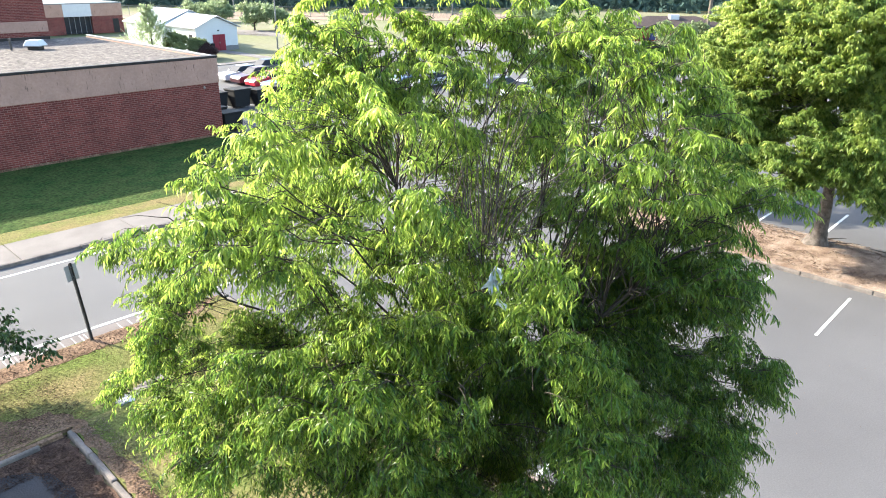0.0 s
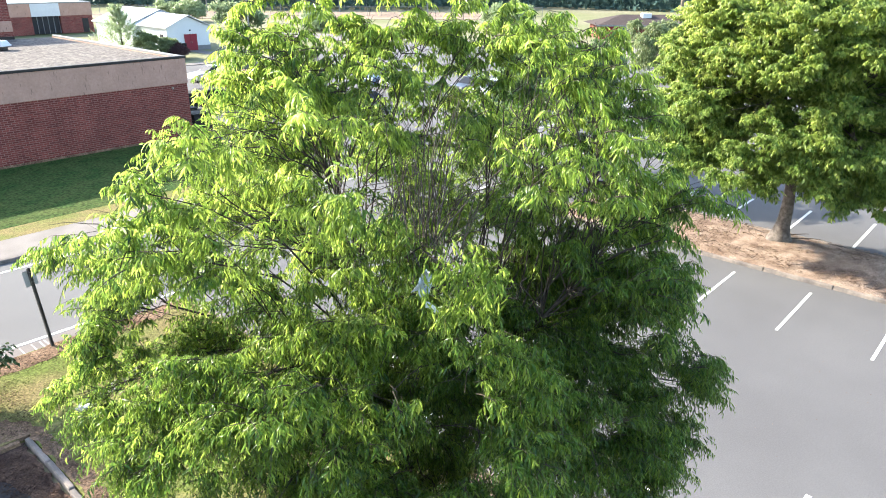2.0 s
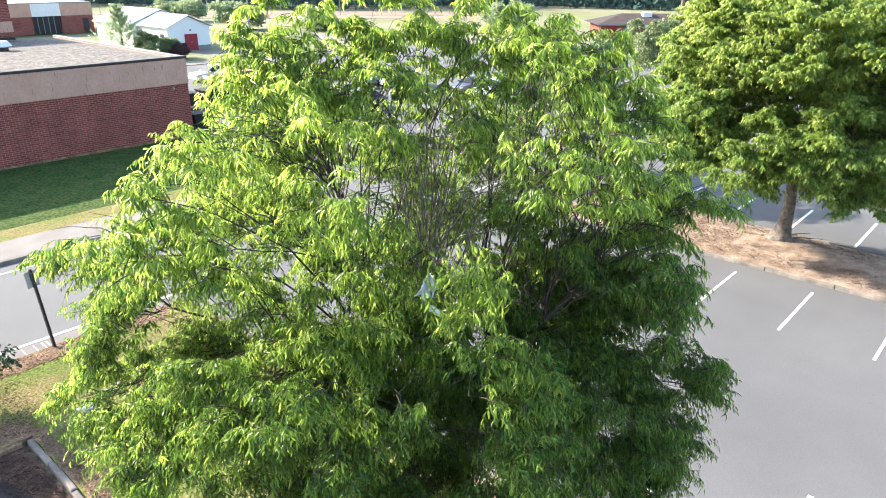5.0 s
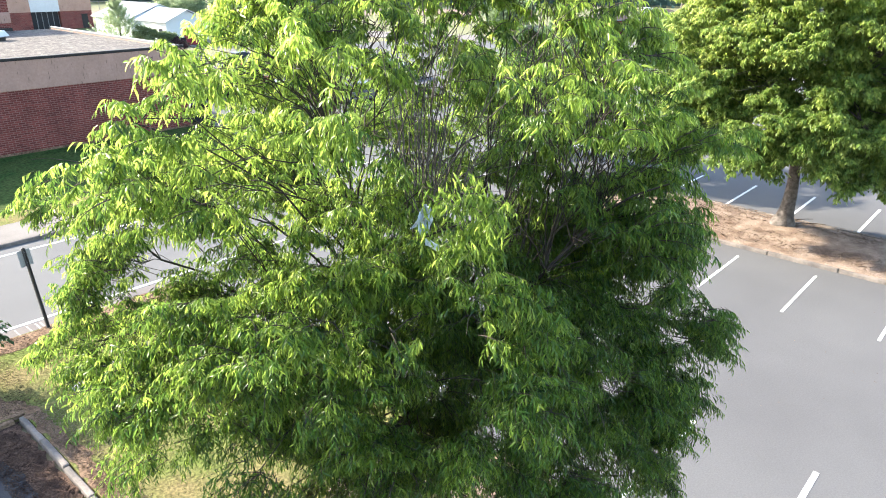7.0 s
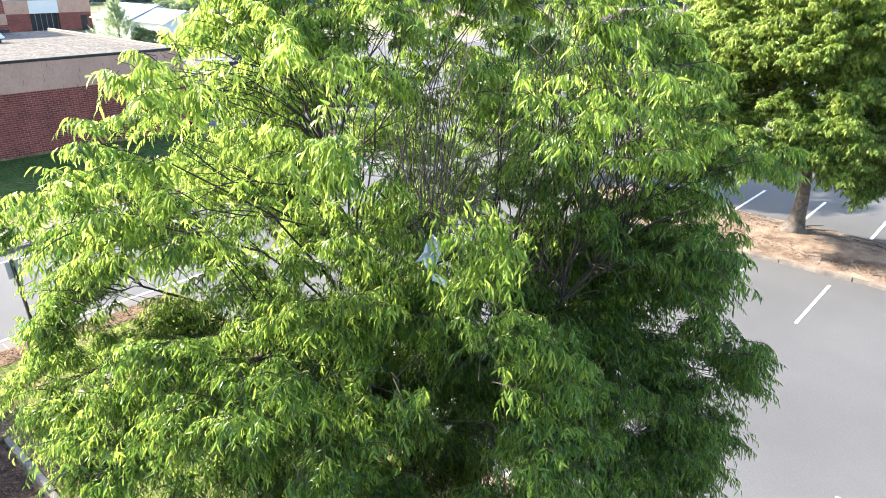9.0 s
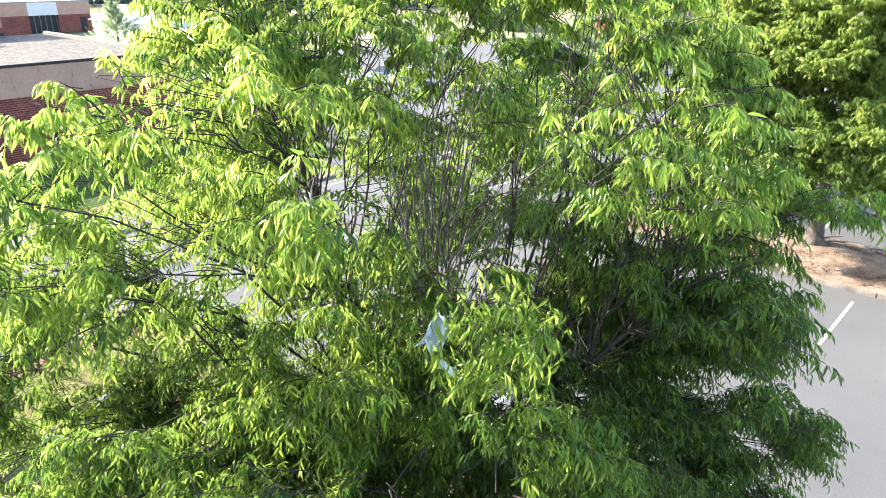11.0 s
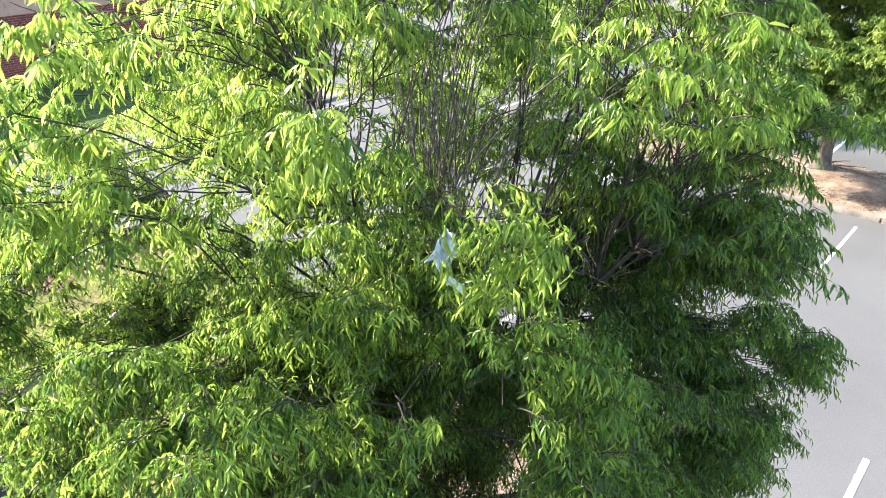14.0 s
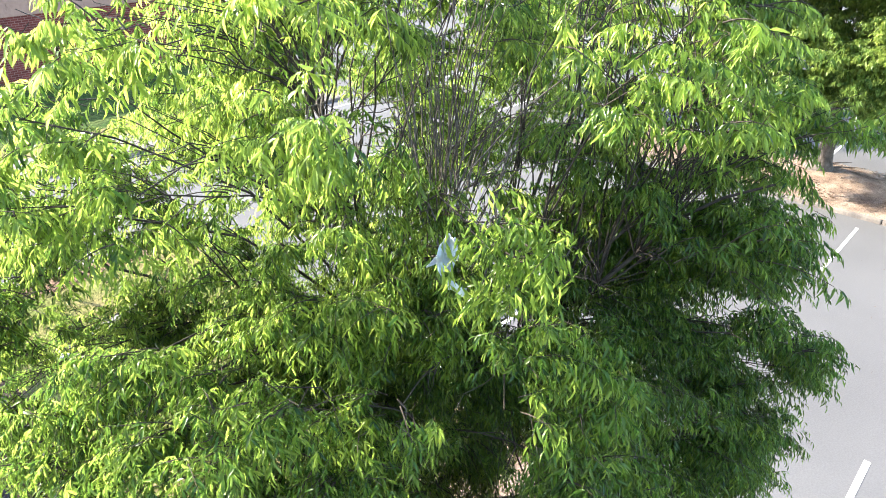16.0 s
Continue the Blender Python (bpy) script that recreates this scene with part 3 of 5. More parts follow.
# ---- white shed ----
def gable(bm, x0, x1, y0, y1, z0, eave, peak):
    """A gabled block, ridge along y."""
    xm = (x0 + x1) / 2
    pro = [(x0, z0), (x1, z0), (x1, eave), (xm, peak), (x0, eave)]
    a = [bm.verts.new((x, y0, z)) for x, z in pro]
    b = [bm.verts.new((x, y1, z)) for x, z in pro]
    bm.faces.new(a)
    bm.faces.new(b[::-1])
    for i in range(5):
        bm.faces.new((a[i], b[i], b[(i + 1) % 5], a[(i + 1) % 5]))
    bmesh.ops.recalc_face_normals(bm, faces=bm.faces[:])
    return bm


def sheet(x0, z0, x1, z1, ya, yb, lo, hi):
    """A sloped slab between heights lo and hi over the line from (x0, z0) to (x1, z1)."""
    bm = bmesh.new()
    d = Vector((x1 - x0, 0, z1 - z0))
    up = Vector((-d.z, 0, d.x)).normalized()
    if up.z < 0:
        up = -up
    c = [Vector((x0, 0, z0)), Vector((x1, 0, z1))]
    vs = [bm.verts.new(q + up * h + Vector((0, yy, 0))) for h in (lo, hi) for yy in (ya, yb) for q in c]
    for f in ((0, 1, 3, 2), (4, 6, 7, 5), (0, 4, 5, 1), (2, 3, 7, 6), (0, 2, 6, 4), (1, 5, 7, 3)):
        bm.faces.new([vs[i] for i in f])
    bmesh.ops.recalc_face_normals(bm, faces=bm.faces[:])
    return bm


def roof_side(parent, x0, z0, x1, z1, y0, y1, thick=0.10):
    """One pitched roof sheet with raised seams."""
    ob = part("roof", sheet(x0, z0, x1, z1, y0, y1, 0.01, thick), WHITEROOF, parent, "white seamed metal roof")
    for i in range(1, int((y1 - y0) / 0.9)):
        yy = y0 + i * 0.9
        part("seam", sheet(x0, z0, x1, z1, yy - 0.03, yy + 0.03, thick - 0.005, thick + 0.05), WHITEROOF, ob)


shed = thing("white_shed", place(23.2, -46.8), "white gabled shed with metal roof and red double door", "shed")
part("wall", gable(bmesh.new(), 0, 6.1, 0, 8, 0, 3.05, 4.4), WHITEPAINT, shed)
part("wall", gable(bmesh.new(), -0.9, 8.0, 8.002, 19, 0, 3.05, 4.75), WHITEPAINT, shed)
roof_side(shed, -0.35, 2.96, 3.05, 4.48, -0.4, 8.0)
roof_side(shed, 6.45, 2.96, 3.05, 4.48, -0.4, 8.0)
roof_side(shed, -1.3, 2.96, 3.55, 4.84, 8.0, 19.4)
roof_side(shed, 8.4, 2.96, 3.55, 4.84, 8.0, 19.4)
part("block_base", boxed(-0.02, 6.12, -0.03, 0.5, -0.1, 0.62), GREYBLOCK, shed, "grey block base")
for k in range(2):
    d = part("door", boxed(2.35 + k * 0.92, 3.25 + k * 0.92, -0.09, -0.032, 0.05, 2.15, bevel=0.01), REDPAINT, shed, "red door leaf")
    part("handle", boxed(3.15 + k * 0.18, 3.19 + k * 0.18, -0.14, -0.092, 1.0, 1.2), GALV, d)
part("door_frame", boxed(2.27, 4.27, -0.06, -0.032, 2.16, 2.26), WHITEPAINT, shed)
part("door_lamp", boxed(3.15, 3.35, -0.15, -0.002, 2.55, 2.72, bevel=0.02), BLACK, shed, "small dark lamp over the door")
win = part("window", boxed(-0.06, -0.002, 1.0, 1.9, 1.25, 2.2), DARKGLASS, shed, "dark small window")
part("window_frame", boxed(-0.08, -0.062, 0.92, 1.98, 1.17, 1.25), PALECOPE, win)
ped = thing("drinking_fountain", place(25.1, -46.2), "small dark post stand beside the shed door", "post")
part("body", boxed(-0.25, 0.25, -0.25, 0.25, 0, 1.1, bevel=0.04), BLACK, ped)


# ---- cars ----
def extrude_profile(pro, w0, w1, zsplit=None):
    """Side profile (x, z) extruded over y, narrowing to w1 at the top."""
    bm = bmesh.new()
    zs = [z for _, z in pro]
    lo, hi = min(zs), max(zs)
    def wid(z):
        return w0 + (w1 - w0) * (z - lo) / (hi - lo)
    a = [bm.verts.new((x, -wid(z) / 2, z)) for x, z in pro]
    b = [bm.verts.new((x, wid(z) / 2, z)) for x, z in pro]
    bm.faces.new(a)
    bm.faces.new(b[::-1])
    n = len(pro)
    for i in range(n):
        bm.faces.new((a[i], b[i], b[(i + 1) % n], a[(i + 1) % n]))
    bmesh.ops.recalc_face_normals(bm, faces=bm.faces[:])
    bmesh.ops.bevel(bm, geom=bm.edges[:], offset=0.035, segments=2, affect="EDGES", profile=0.6)
    return bm


def car(m, paint, label, tall=0.0, back=False):
    t = thing("car", m, label, "car", "parked cars")
    h = 0.92 + tall * 0.5
    body = part("body", extrude_profile([(-2.2, 0.28), (2.2, 0.28), (2.25, 0.62), (2.1, 0.80 + tall * 0.4), (0.95, h), (-1.55, h + 0.02), (-2.2, 0.85 + tall * 0.6)], 1.80, 1.68), paint, t, smooth=False)
    part("cabin_glass", extrude_profile([(1.0, h - 0.02), (0.25, 1.38 + tall), (-1.15 - tall, 1.40 + tall), (-1.95 - tall * 0.5, h - 0.02)], 1.60, 1.22), DARKGLASS, t, "dark glass")
    part("roof", extrude_profile([(0.22, 1.37 + tall), (0.05, 1.44 + tall), (-1.05 - tall, 1.45 + tall), (-1.22 - tall, 1.37 + tall)], 1.24, 1.12), paint, t)
    for sx in (-1.35, 1.35):
        for sy in (-0.80, 0.80):
            w = part("wheel", rodded((sx, sy - 0.11, 0.33), (sx, sy + 0.11, 0.33), 0.33, n=18), BLACK, t, "black tyre")
            o = 0.115 if sy > 0 else -0.115
            part("rim", rodded((sx, sy + o - 0.012, 0.33), (sx, sy + o + 0.012, 0.33), 0.21, n=12), GALV, w)
    for sy in (-0.68, 0.68):
        part("headlight", boxed(2.12, 2.24, sy - 0.16, sy + 0.16, 0.62, 0.76, bevel=0.02), PALECOPE, t, "clear headlight")
        part("tail_light", boxed(-2.25, -2.18, sy - 0.16, sy + 0.16, 0.68, 0.84, bevel=0.02), REDPAINT, t, "red tail light")
    for sy in (-0.92, 0.92):
        part("mirror", boxed(0.68, 0.82, sy - 0.09, sy + 0.09, 0.94, 1.06, bevel=0.02), paint, t)
    part("number_plate", boxed(-2.27, -2.24, -0.26, 0.26, 0.55, 0.68), PALECOPE, t)
    return t


def carpaint(name, c):
    return material(name, c, 0.28, 0.1, spread=0.03, scale=2, fine=20, spec=0.6)


WHITECAR, MAROON, REDCAR = carpaint("white_paint", (0.50, 0.51, 0.52)), carpaint("maroon_paint", (0.07, 0.018, 0.025)), carpaint("red_car_paint", (0.42, 0.012, 0.03))
BLUECAR, GREYCAR, SILVER = carpaint("steel_blue_paint", (0.07, 0.12, 0.19)), carpaint("charcoal_paint", (0.03, 0.035, 0.04)), carpaint("silver_paint", (0.30, 0.31, 0.32))
row = [(WHITECAR, "white hatchback in a parking row", 0.05), (MAROON, "dark maroon saloon in a parking row", 0.12), (REDCAR, "bright red hatchback in a parking row", 0.0),
       (BLUECAR, "steel blue saloon in a parking row", 0.0), (REDCAR, "red saloon in a parking row", 0.0), (SILVER, "silver saloon in a parking row", 0.0)]
for k, (c, lab, tall_by) in enumerate(row):
    car(place(14.3, -21.4 + 2.6 * k, -0.008, 180), c, lab, tall_by)
car(place(19.5, -23.6, -0.008, 0), GREYCAR, "charcoal car behind a white hatchback", 0.1)
car(place(25.0, -8.0, -0.008, 180), BLUECAR, "blue-grey saloon seen through the tree", 0.0)
car(place(25.0, -5.4, -0.008, 180), SILVER, "silver saloon seen through the tree", 0.0)
car(place(27.0, 1.5, -0.008, 180), GREYCAR, "dark saloon seen through the tree", 0.0)
car(place(27.0, 4.2, -0.008, 180), WHITECAR, "white saloon seen through the tree", 0.0)
car(place(14.3, 0.5, -0.008, 180), GREYCAR, "dark grey saloon seen through the tree", 0.0)


# ---- bins and boxes by the building corner ----
def wheelie(m, s=1.0):
    t = thing("waste_container", m, "dark grey waste container with a sloped lid", "container", "waste containers")
    bm = boxed(-0.75 * s, 0.75 * s, -0.65 * s, 0.65 * s, 0.12, 1.35 * s, bevel=0.03)
    for vv in bm.verts:
        if vv.co.z < 0.5:
            vv.co.x *= 0.86
            vv.co.y *= 0.86
    part("body", bm, BINGREY, t)
    part("lid", boxed(-0.8 * s, 0.8 * s, -0.7 * s, 0.7 * s, 1.355 * s, 1.45 * s, bevel=0.03), BINGREY, t)
    for sx in (-0.5, 0.5):
        part("caster", rodded((sx * s - 0.04, 0, 0.08), (sx * s + 0.04, 0, 0.08), 0.08), BLACK, t)
    return t


wheelie(place(1.2, -1.2, -0.008, 0), 0.95)
wheelie(place(1.3, -3.4, -0.008, 3), 0.95)
for k in range(4):
    wheelie(place(4.6 + 1.75 * k, -9.0 + 0.35 * k, -0.008, 4 * k), 0.95 + 0.1 * (k % 2))
# ---- road sign seen from behind ----
sign = thing("road_sign", Matrix.Translation((-10.43, 18.2, 0.1)) @ Matrix.Rotation(radians(-4.5), 4, "Y") @ pose(0, 0, 0, 0, 0, 148), "grey road sign on a dark leaning channel post", "road sign")
bm = bmesh.new()
for yy in (-0.035, 0.035):
    box(bm, -0.03, 0.02, yy - 0.008, yy + 0.008, -0.1, 2.52)
box(bm, 0.0205, 0.0265, -0.034, 0.034, -0.1, 2.52)
part("post", bm, DARKSTEEL, sign, "dark steel channel post")
part("plate", boxed(0.03, 0.036, -0.18, 0.18, 1.98, 2.46, bevel=0.002), SIGNBACK, sign, "plain grey plate back")
for zz in (2.1, 2.4):
    part("bolt", rodded((-0.03, 0, zz), (0.045, 0, zz), 0.012, n=8), GALV, sign)


# ---- far field: poles, fence, scoreboard, pavilion ----
def light_pole(x, y, h, r, mat, label, name="light_pole"):
    t = thing(name, Matrix.Translation((x, y, -0.06)), label, "pole", "field poles")
    part("pole", rodded((0, 0, 0), (0, 0, h), r, r * 0.6), mat, t)
    part("crossarm", boxed(-1.1, 1.1, -0.06, 0.06, h - 0.5, h - 0.35), mat, t)
    for sx in (-0.9, 0.0, 0.9):
        part("lamp_head", boxed(sx - 0.2, sx + 0.2, -0.3, 0.1, h - 0.34, h - 0.05, bevel=0.03), GALV, t)
    return t


light_pole(-22.9, 99.7, 14, 0.11, GALV, "slim grey steel light pole on the lawn")
for x, y in ((-36, 193), (-20.8, 194), (2.3, 174), (13.4, 141), (-52, 182)):
    light_pole(x, y, 18, 0.16, GALV, "tall grey light pole beside the field")
pole = thing("utility_pole", Matrix.Translation((43.2, 118, -0.06)), "weathered wooden utility pole", "pole")
part("pole", rodded((0, 0, 0), (0, 0, 13), 0.30, 0.24), WOODPOLE, pole)
part("crossarm", boxed(-1.2, 1.2, -0.08, 0.08, 11.9, 12.1), WOODPOLE, pole)
fence = thing("field_fence", Matrix.Translation((-95, 168, -0.06)), "grey chain-link field fence with steel posts", "fence")
for i in range(40):
    part("post", rodded((i * 3.2, 0.15 * i, 0), (i * 3.2, 0.15 * i, 2.2), 0.05, n=6), GALV, fence)
part("top_rail", rodded((0, 0, 2.2), (124.8, 5.85, 2.2), 0.05, n=6), GALV, fence)
part("bottom_rail", rodded((0, 0, 0.15), (124.8, 5.85, 0.15), 0.03, n=6), GALV, fence)
wires = bmesh.new()
for i in range(6):
    rod(wires, (0, 0, 0.45 + 0.3 * i), (124.8, 5.85, 0.45 + 0.3 * i), 0.012, n=4)
part("wire_mesh", wires, GALV, fence)
board = thing("scoreboard", Matrix.Translation((-30.5, 200, -0.06)), "red scoreboard with pale panels on posts", "scoreboard")
part("panel", boxed(-3.4, 3.4, -0.2, 0.2, 3.2, 6.6, bevel=0.05), REDPAINT, board)
for i in range(4):
    part("number_panel", boxed(-2.8 + 1.5 * i, -1.9 + 1.5 * i, -0.24, -0.202, 4.2 + 0.9 * (i % 2), 5.0 + 0.9 * (i % 2)), PANELWHITE, board)
for sx in (-2.4, 2.4):
    part("post", rodded((sx, 0.05, 0), (sx, 0.05, 3.2), 0.14), GALV, board)
pav = thing("pavilion", Matrix.Translation((38.4, 122, -0.06)), "low brick pavilion with a dark brown hip roof", "building")
part("wall", boxed(-8.2, 8.2, -4, 4, 0, 2.2), BRICK, pav)
bm = bmesh.new()
vs = [bm.verts.new(q) for q in ((-9.2, -5, 2.22), (9.2, -5, 2.22), (9.2, 5, 2.22), (-9.2, 5, 2.22), (-4, 0, 3.7), (4, 0, 3.7))]
for q in ((0, 1, 5, 4), (1, 2, 5), (2, 3, 4, 5), (3, 0, 4), (3, 2, 1, 0)):
    bm.faces.new([vs[i] for i in q])
bmesh.ops.recalc_face_normals(bm, faces=bm.faces[:])
part("roof", bm, BROWNROOF, pav, "dark brown shingle roof")
part("eave_board", boxed(-9.22, 9.22, -5.04, -5.002, 2.1, 2.3), PALECOPE, pav)
part("cupola", boxed(-0.8, 0.8, -1.6, -0.4, 3.0, 4.0, bevel=0.1), WHITEPAINT, pav, "white roof vent")
for x0 in (-7.4, 4.2):
    part("door", boxed(x0, x0 + 2.0, -4.06, -4.002, 0, 2.1), REDPAINT, pav, "red door")
part("opening", boxed(-4.6, -3.4, -4.06, -4.002, 0.2, 2.1), BLUEPAINT, pav, "blue shutter")

rag = bmesh.new()
bmesh.ops.create_icosphere(rag, subdivisions=2, radius=0.15, matrix=Matrix.Diagonal((1.4, 0.8, 0.4, 1)))
rr = random.Random(2)
for vv in rag.verts:
    vv.co *= rr.uniform(0.45, 1.3)
    vv.co.z = max(vv.co.z, -0.03) + 0.025
rag = part("litter_bag", rag, PANELWHITE)
rag.matrix_world = pose(-8.07, 15.1, 0.1, 0, 0, 30)
tagged(rag, "crumpled white plastic litter on the grass", "litter")

# ---- trees ----
def lobe_random(seed, c):
    """A random source of its own for each leaf mass."""
    return np.random.default_rng([seed] + [int(abs(q) * 100) for q in c[:3]])


def fan_twigs(lr, e, r, away, count, pull, up, flat, reach, scatter):
    """Branchlets that arch out of one leaf mass, each with a flat fan of side twigs. Returns twig feet, ways, lengths, their place along the branchlet, and the branchlets."""
    bunch = unit(lr.normal(size=(6, 3)))
    d = unit(bunch[lr.integers(0, 6, count)] + lr.normal(0, scatter, (count, 3)) + pull * away + np.array([0, 0, up]))
    tip = e + d * r * lr.uniform(0.6, 1.1, (count, 1)) * np.array([1.12, 1.12, flat])
    foot = e - (0.45 * away + np.array([0, 0, 0.35])) * r + lr.normal(0, 0.16, (count, 3)) * r
    span = np.linalg.norm(tip - foot, axis=1)[:, None]
    mid = (foot + tip) / 2 + np.array([0, 0, 0.26]) * span
    s = np.array([0.34, 0.46, 0.57, 0.67, 0.76, 0.85, 0.93, 1.0])[None, :, None]
    at = (1 - s) ** 2 * foot[:, None] + 2 * s * (1 - s) * mid[:, None] + s ** 2 * tip[:, None]
    run = unit(2 * (1 - s) * (mid - foot)[:, None] + 2 * s * (tip - mid)[:, None])
    side = unit(np.cross(run, np.array([0, 0, 1.0])) + 1e-6)
    hand = np.where(np.arange(8) % 2 == 0, 1.0, -1.0)[None, :, None] * np.where(lr.random((count, 1, 1)) < 0.5, 1, -1)
    hand = hand * np.where(s > 0.99, 0.1, 1.0)
    way = unit(run * 0.7 + side * hand * (1.0 - 0.35 * s) + lr.normal(0, 0.16, (count, 8, 3)))
    long = reach * lr.uniform(0.7, 1.2, (count, 8)) * (1.2 - 0.5 * s[..., 0])
    q = np.linspace(0.42, 1, 5)[None, :, None]
    stems = (1 - q) ** 2 * foot[:, None] + 2 * q * (1 - q) * mid[:, None] + q ** 2 * tip[:, None]
    return at.reshape(-1, 3), way.reshape(-1, 3), long.ravel(), np.broadcast_to(s[..., 0], (count, 8)).ravel(), stems


def make_tree(name, base, lobes, fork, trunk_r, leafmat, barkmat, label, category, seed, per=12, density=330, leaf=0.12, wide=0.125,
              length=(0.26, 0.50), droop=(0.35, 0.8), young_lit=0.5, sub=7, twigs=True, limb_r=0.05, axis_pull=0.6, up=0.35, shell=(0.35, 1.0), mains=6, clumps=6, flat=0.7, hollows=(), top_leaf=1.0, thicken=None, simple=True, far_y=None, height_lit=1.5, fan=0, limbed=999):
    """A tree: tapered trunk, bowed limbs to every leaf mass, twigs and drooping leafy sprays. lobes: rows of x, y, z, radius."""
    rng = np.random.default_rng(seed)
    lobes = np.array(lobes, float)
    base = np.array(base, float)
    root = thing(name, Matrix.Translation(base), label, category)
    fork = np.array(fork, float)
    # trunk with root flare
    t = np.linspace(0, 1, 9)[:, None]
    tp = (fork - base) * t + np.concatenate([np.sin(t * 4) * 0.04, np.cos(t * 5) * 0.04 - 0.04, 0 * t], 1)
    rad = trunk_r * (1 - 0.35 * t[:, 0] + 0.9 * np.exp(-t[:, 0] * 9))
    v, f = tubes([(tp, rad)], 14)
    mesh_from("trunk", v, f, barkmat, root, True)
    # main limbs, then side limbs to each leaf mass
    small, heads = [], [0]
    ends = lobes[:, :3] - base
    foot = fork - base
    dist = np.linalg.norm(ends - ends[0], axis=1)
    while len(heads) < min(mains, len(ends)):
        heads.append(int(dist.argmax()))
        dist = np.minimum(dist, np.linalg.norm(ends - ends[heads[-1]], axis=1))
    trunks = []
    for h in heads:
        p0 = foot * np.array([1, 1, rng.uniform(0.75, 1.0)])
        pts = curve_points(p0, p0 + (ends[h] - p0) * 0.92, 0.18 * np.linalg.norm(ends[h] - p0) * rng.uniform(0.2, 1.0), 12, 0.05, rng)
        r0 = limb_r * rng.uniform(0.8, 1.25)
        rad = np.linspace(r0, r0 * 0.22, 12)
        v, f = tubes([(pts, rad)], 7)
        mesh_from("limb", v, f, barkmat, root, True)
        trunks.append((pts, rad))
    for e, c in list(zip(ends, lobes))[:limbed]:
        best = min(((np.linalg.norm(pts[k] - e) + (0.35 * abs(k - 4) + rng.uniform(0, 1.1) if fan else 0.25 * abs(k - 6)), i, k) for i, (pts, _) in enumerate(trunks) for k in range(2, 10)))
        pts, rad = trunks[best[1]]
        a, r1 = pts[best[2]], rad[best[2]] * (0.46 if fan else 0.62)
        lp = curve_points(a, e, 0.15 * np.linalg.norm(e - a), 8, 0.035, rng)
        v, f = tubes([(lp, np.linspace(r1, r1 * 0.3, 8))], 6)
        mesh_from("side_limb", v, f, barkmat, root, True)
        for _ in range(sub):
            k = rng.integers(2, 8)
            q = e + unit(rng.normal(size=3) + [0, 0, 0.4]) * c[3] * rng.uniform(0.5, 1.0)
            pp = curve_points(lp[k], q, 0.1 * np.linalg.norm(q - lp[k]), 6, 0.025, rng)
            rr = max(0.006, r1 * (1 - 0.09 * k) * 0.5)
            small.append((pp, np.linspace(rr, rr * 0.3, 6)))
    if small:
        v, f = tubes(small, 5)
        tagged(mesh_from("branchwork", v, f, barkmat, root, True), kind="stuff")
    # sprays
    org, out, yg, reachs, stems = [], [], [], [], []
    centre = np.array([*(fork - base)[:2], 0.0])
    for c in lobes:
        lr = lobe_random(seed, c)
        n = int(density * (c[3] / 0.6) ** 2 * (thicken(c) if thicken else 1))
        away = c[:3] - base - centre
        away[2] = 0
        away = unit(away)
        if fan:
            o, w, far, s, st = fan_twigs(lr, c[:3] - base, c[3], away, max(3, int(fan * (c[3] / 0.6) ** 2 * (thicken(c) if thicken else 1))), axis_pull, up, flat, sum(length) / 2, np.interp(c[2], (6.2, 7.9), (0.26, 0.8)) if thicken else 0.24)
            org.append(o)
            out.append(w)
            reachs.append(far)
            stems.append(st)
            # light put into the leaf tint: paler masses towards the sun and the top
            lobe_tint = lr.uniform(0.45, 1.0) * np.clip(0.94 + 0.95 * min(0, unit(c[:3] - lobes[:, :3].mean(0)) @ unit(np.array(SUN_TO)) + 0.35), 0.12, 1)
            yg.append(np.clip(young_lit * lobe_tint * (0.3 + 0.7 * s) * np.clip((c[2] - base[2]) / (lobes[:, 2].max() - base[2]), 0.3, 1) ** height_lit + lr.normal(0, 0.15, len(s)), 0, 1))
            continue
        kk = clumps
        cd = unit(unit(lr.normal(size=(kk, 3))) + axis_pull * away + np.array([0, 0, up]))
        cc = c[:3] - base + cd * c[3] * lr.uniform(0.35, 0.95, (kk, 1))
        cr = c[3] * lr.uniform(0.24, 0.42, kk)
        pick = lr.integers(0, kk, n)
        d = unit(unit(lr.normal(size=(n, 3))) * np.array([1, 1, 0.7]) + 0.45 * cd[pick] + np.array([0, 0, 0.30]))
        r = cr[pick] * (shell[0] + (shell[1] - shell[0]) * lr.random(n) ** 0.55)
        o = cc[pick] + d * r[:, None] * np.array([1.2, 1.2, flat])
        org.append(o)
        out.append(unit(d * np.array([1, 1, 0.45]) + lr.normal(0, 0.35, (n, 3))))
        # tint rises towards the tips; the height factor puts top light into it
        lobe_tint = lr.uniform(0.3, 1.0)
        yg.append(np.clip(young_lit * lobe_tint * (0.35 + 0.65 * (r / cr[pick])) * np.clip((c[2] - base[2]) / (lobes[:, 2].max() - base[2]), 0.3, 1) ** height_lit + lr.normal(0, 0.15, n), 0, 1))
    org, out, yg = np.concatenate(org), np.concatenate(out), np.concatenate(yg)
    keep = np.ones(len(org), bool)
    for hx, hy, hz, ha, hb, hc in hollows:
        for spot in (org, org + (out * 0.16 - np.array([0, 0, 0.10]) if fan else 0)):
            q = (spot + base - np.array([hx, hy, hz])) / np.array([ha, hb, hc])
            keep &= (np.linalg.norm(q, axis=1) > 1) | (rng.random(len(org)) < 0.04)
    org, out, yg = org[keep], out[keep], yg[keep]
    n = len(org)
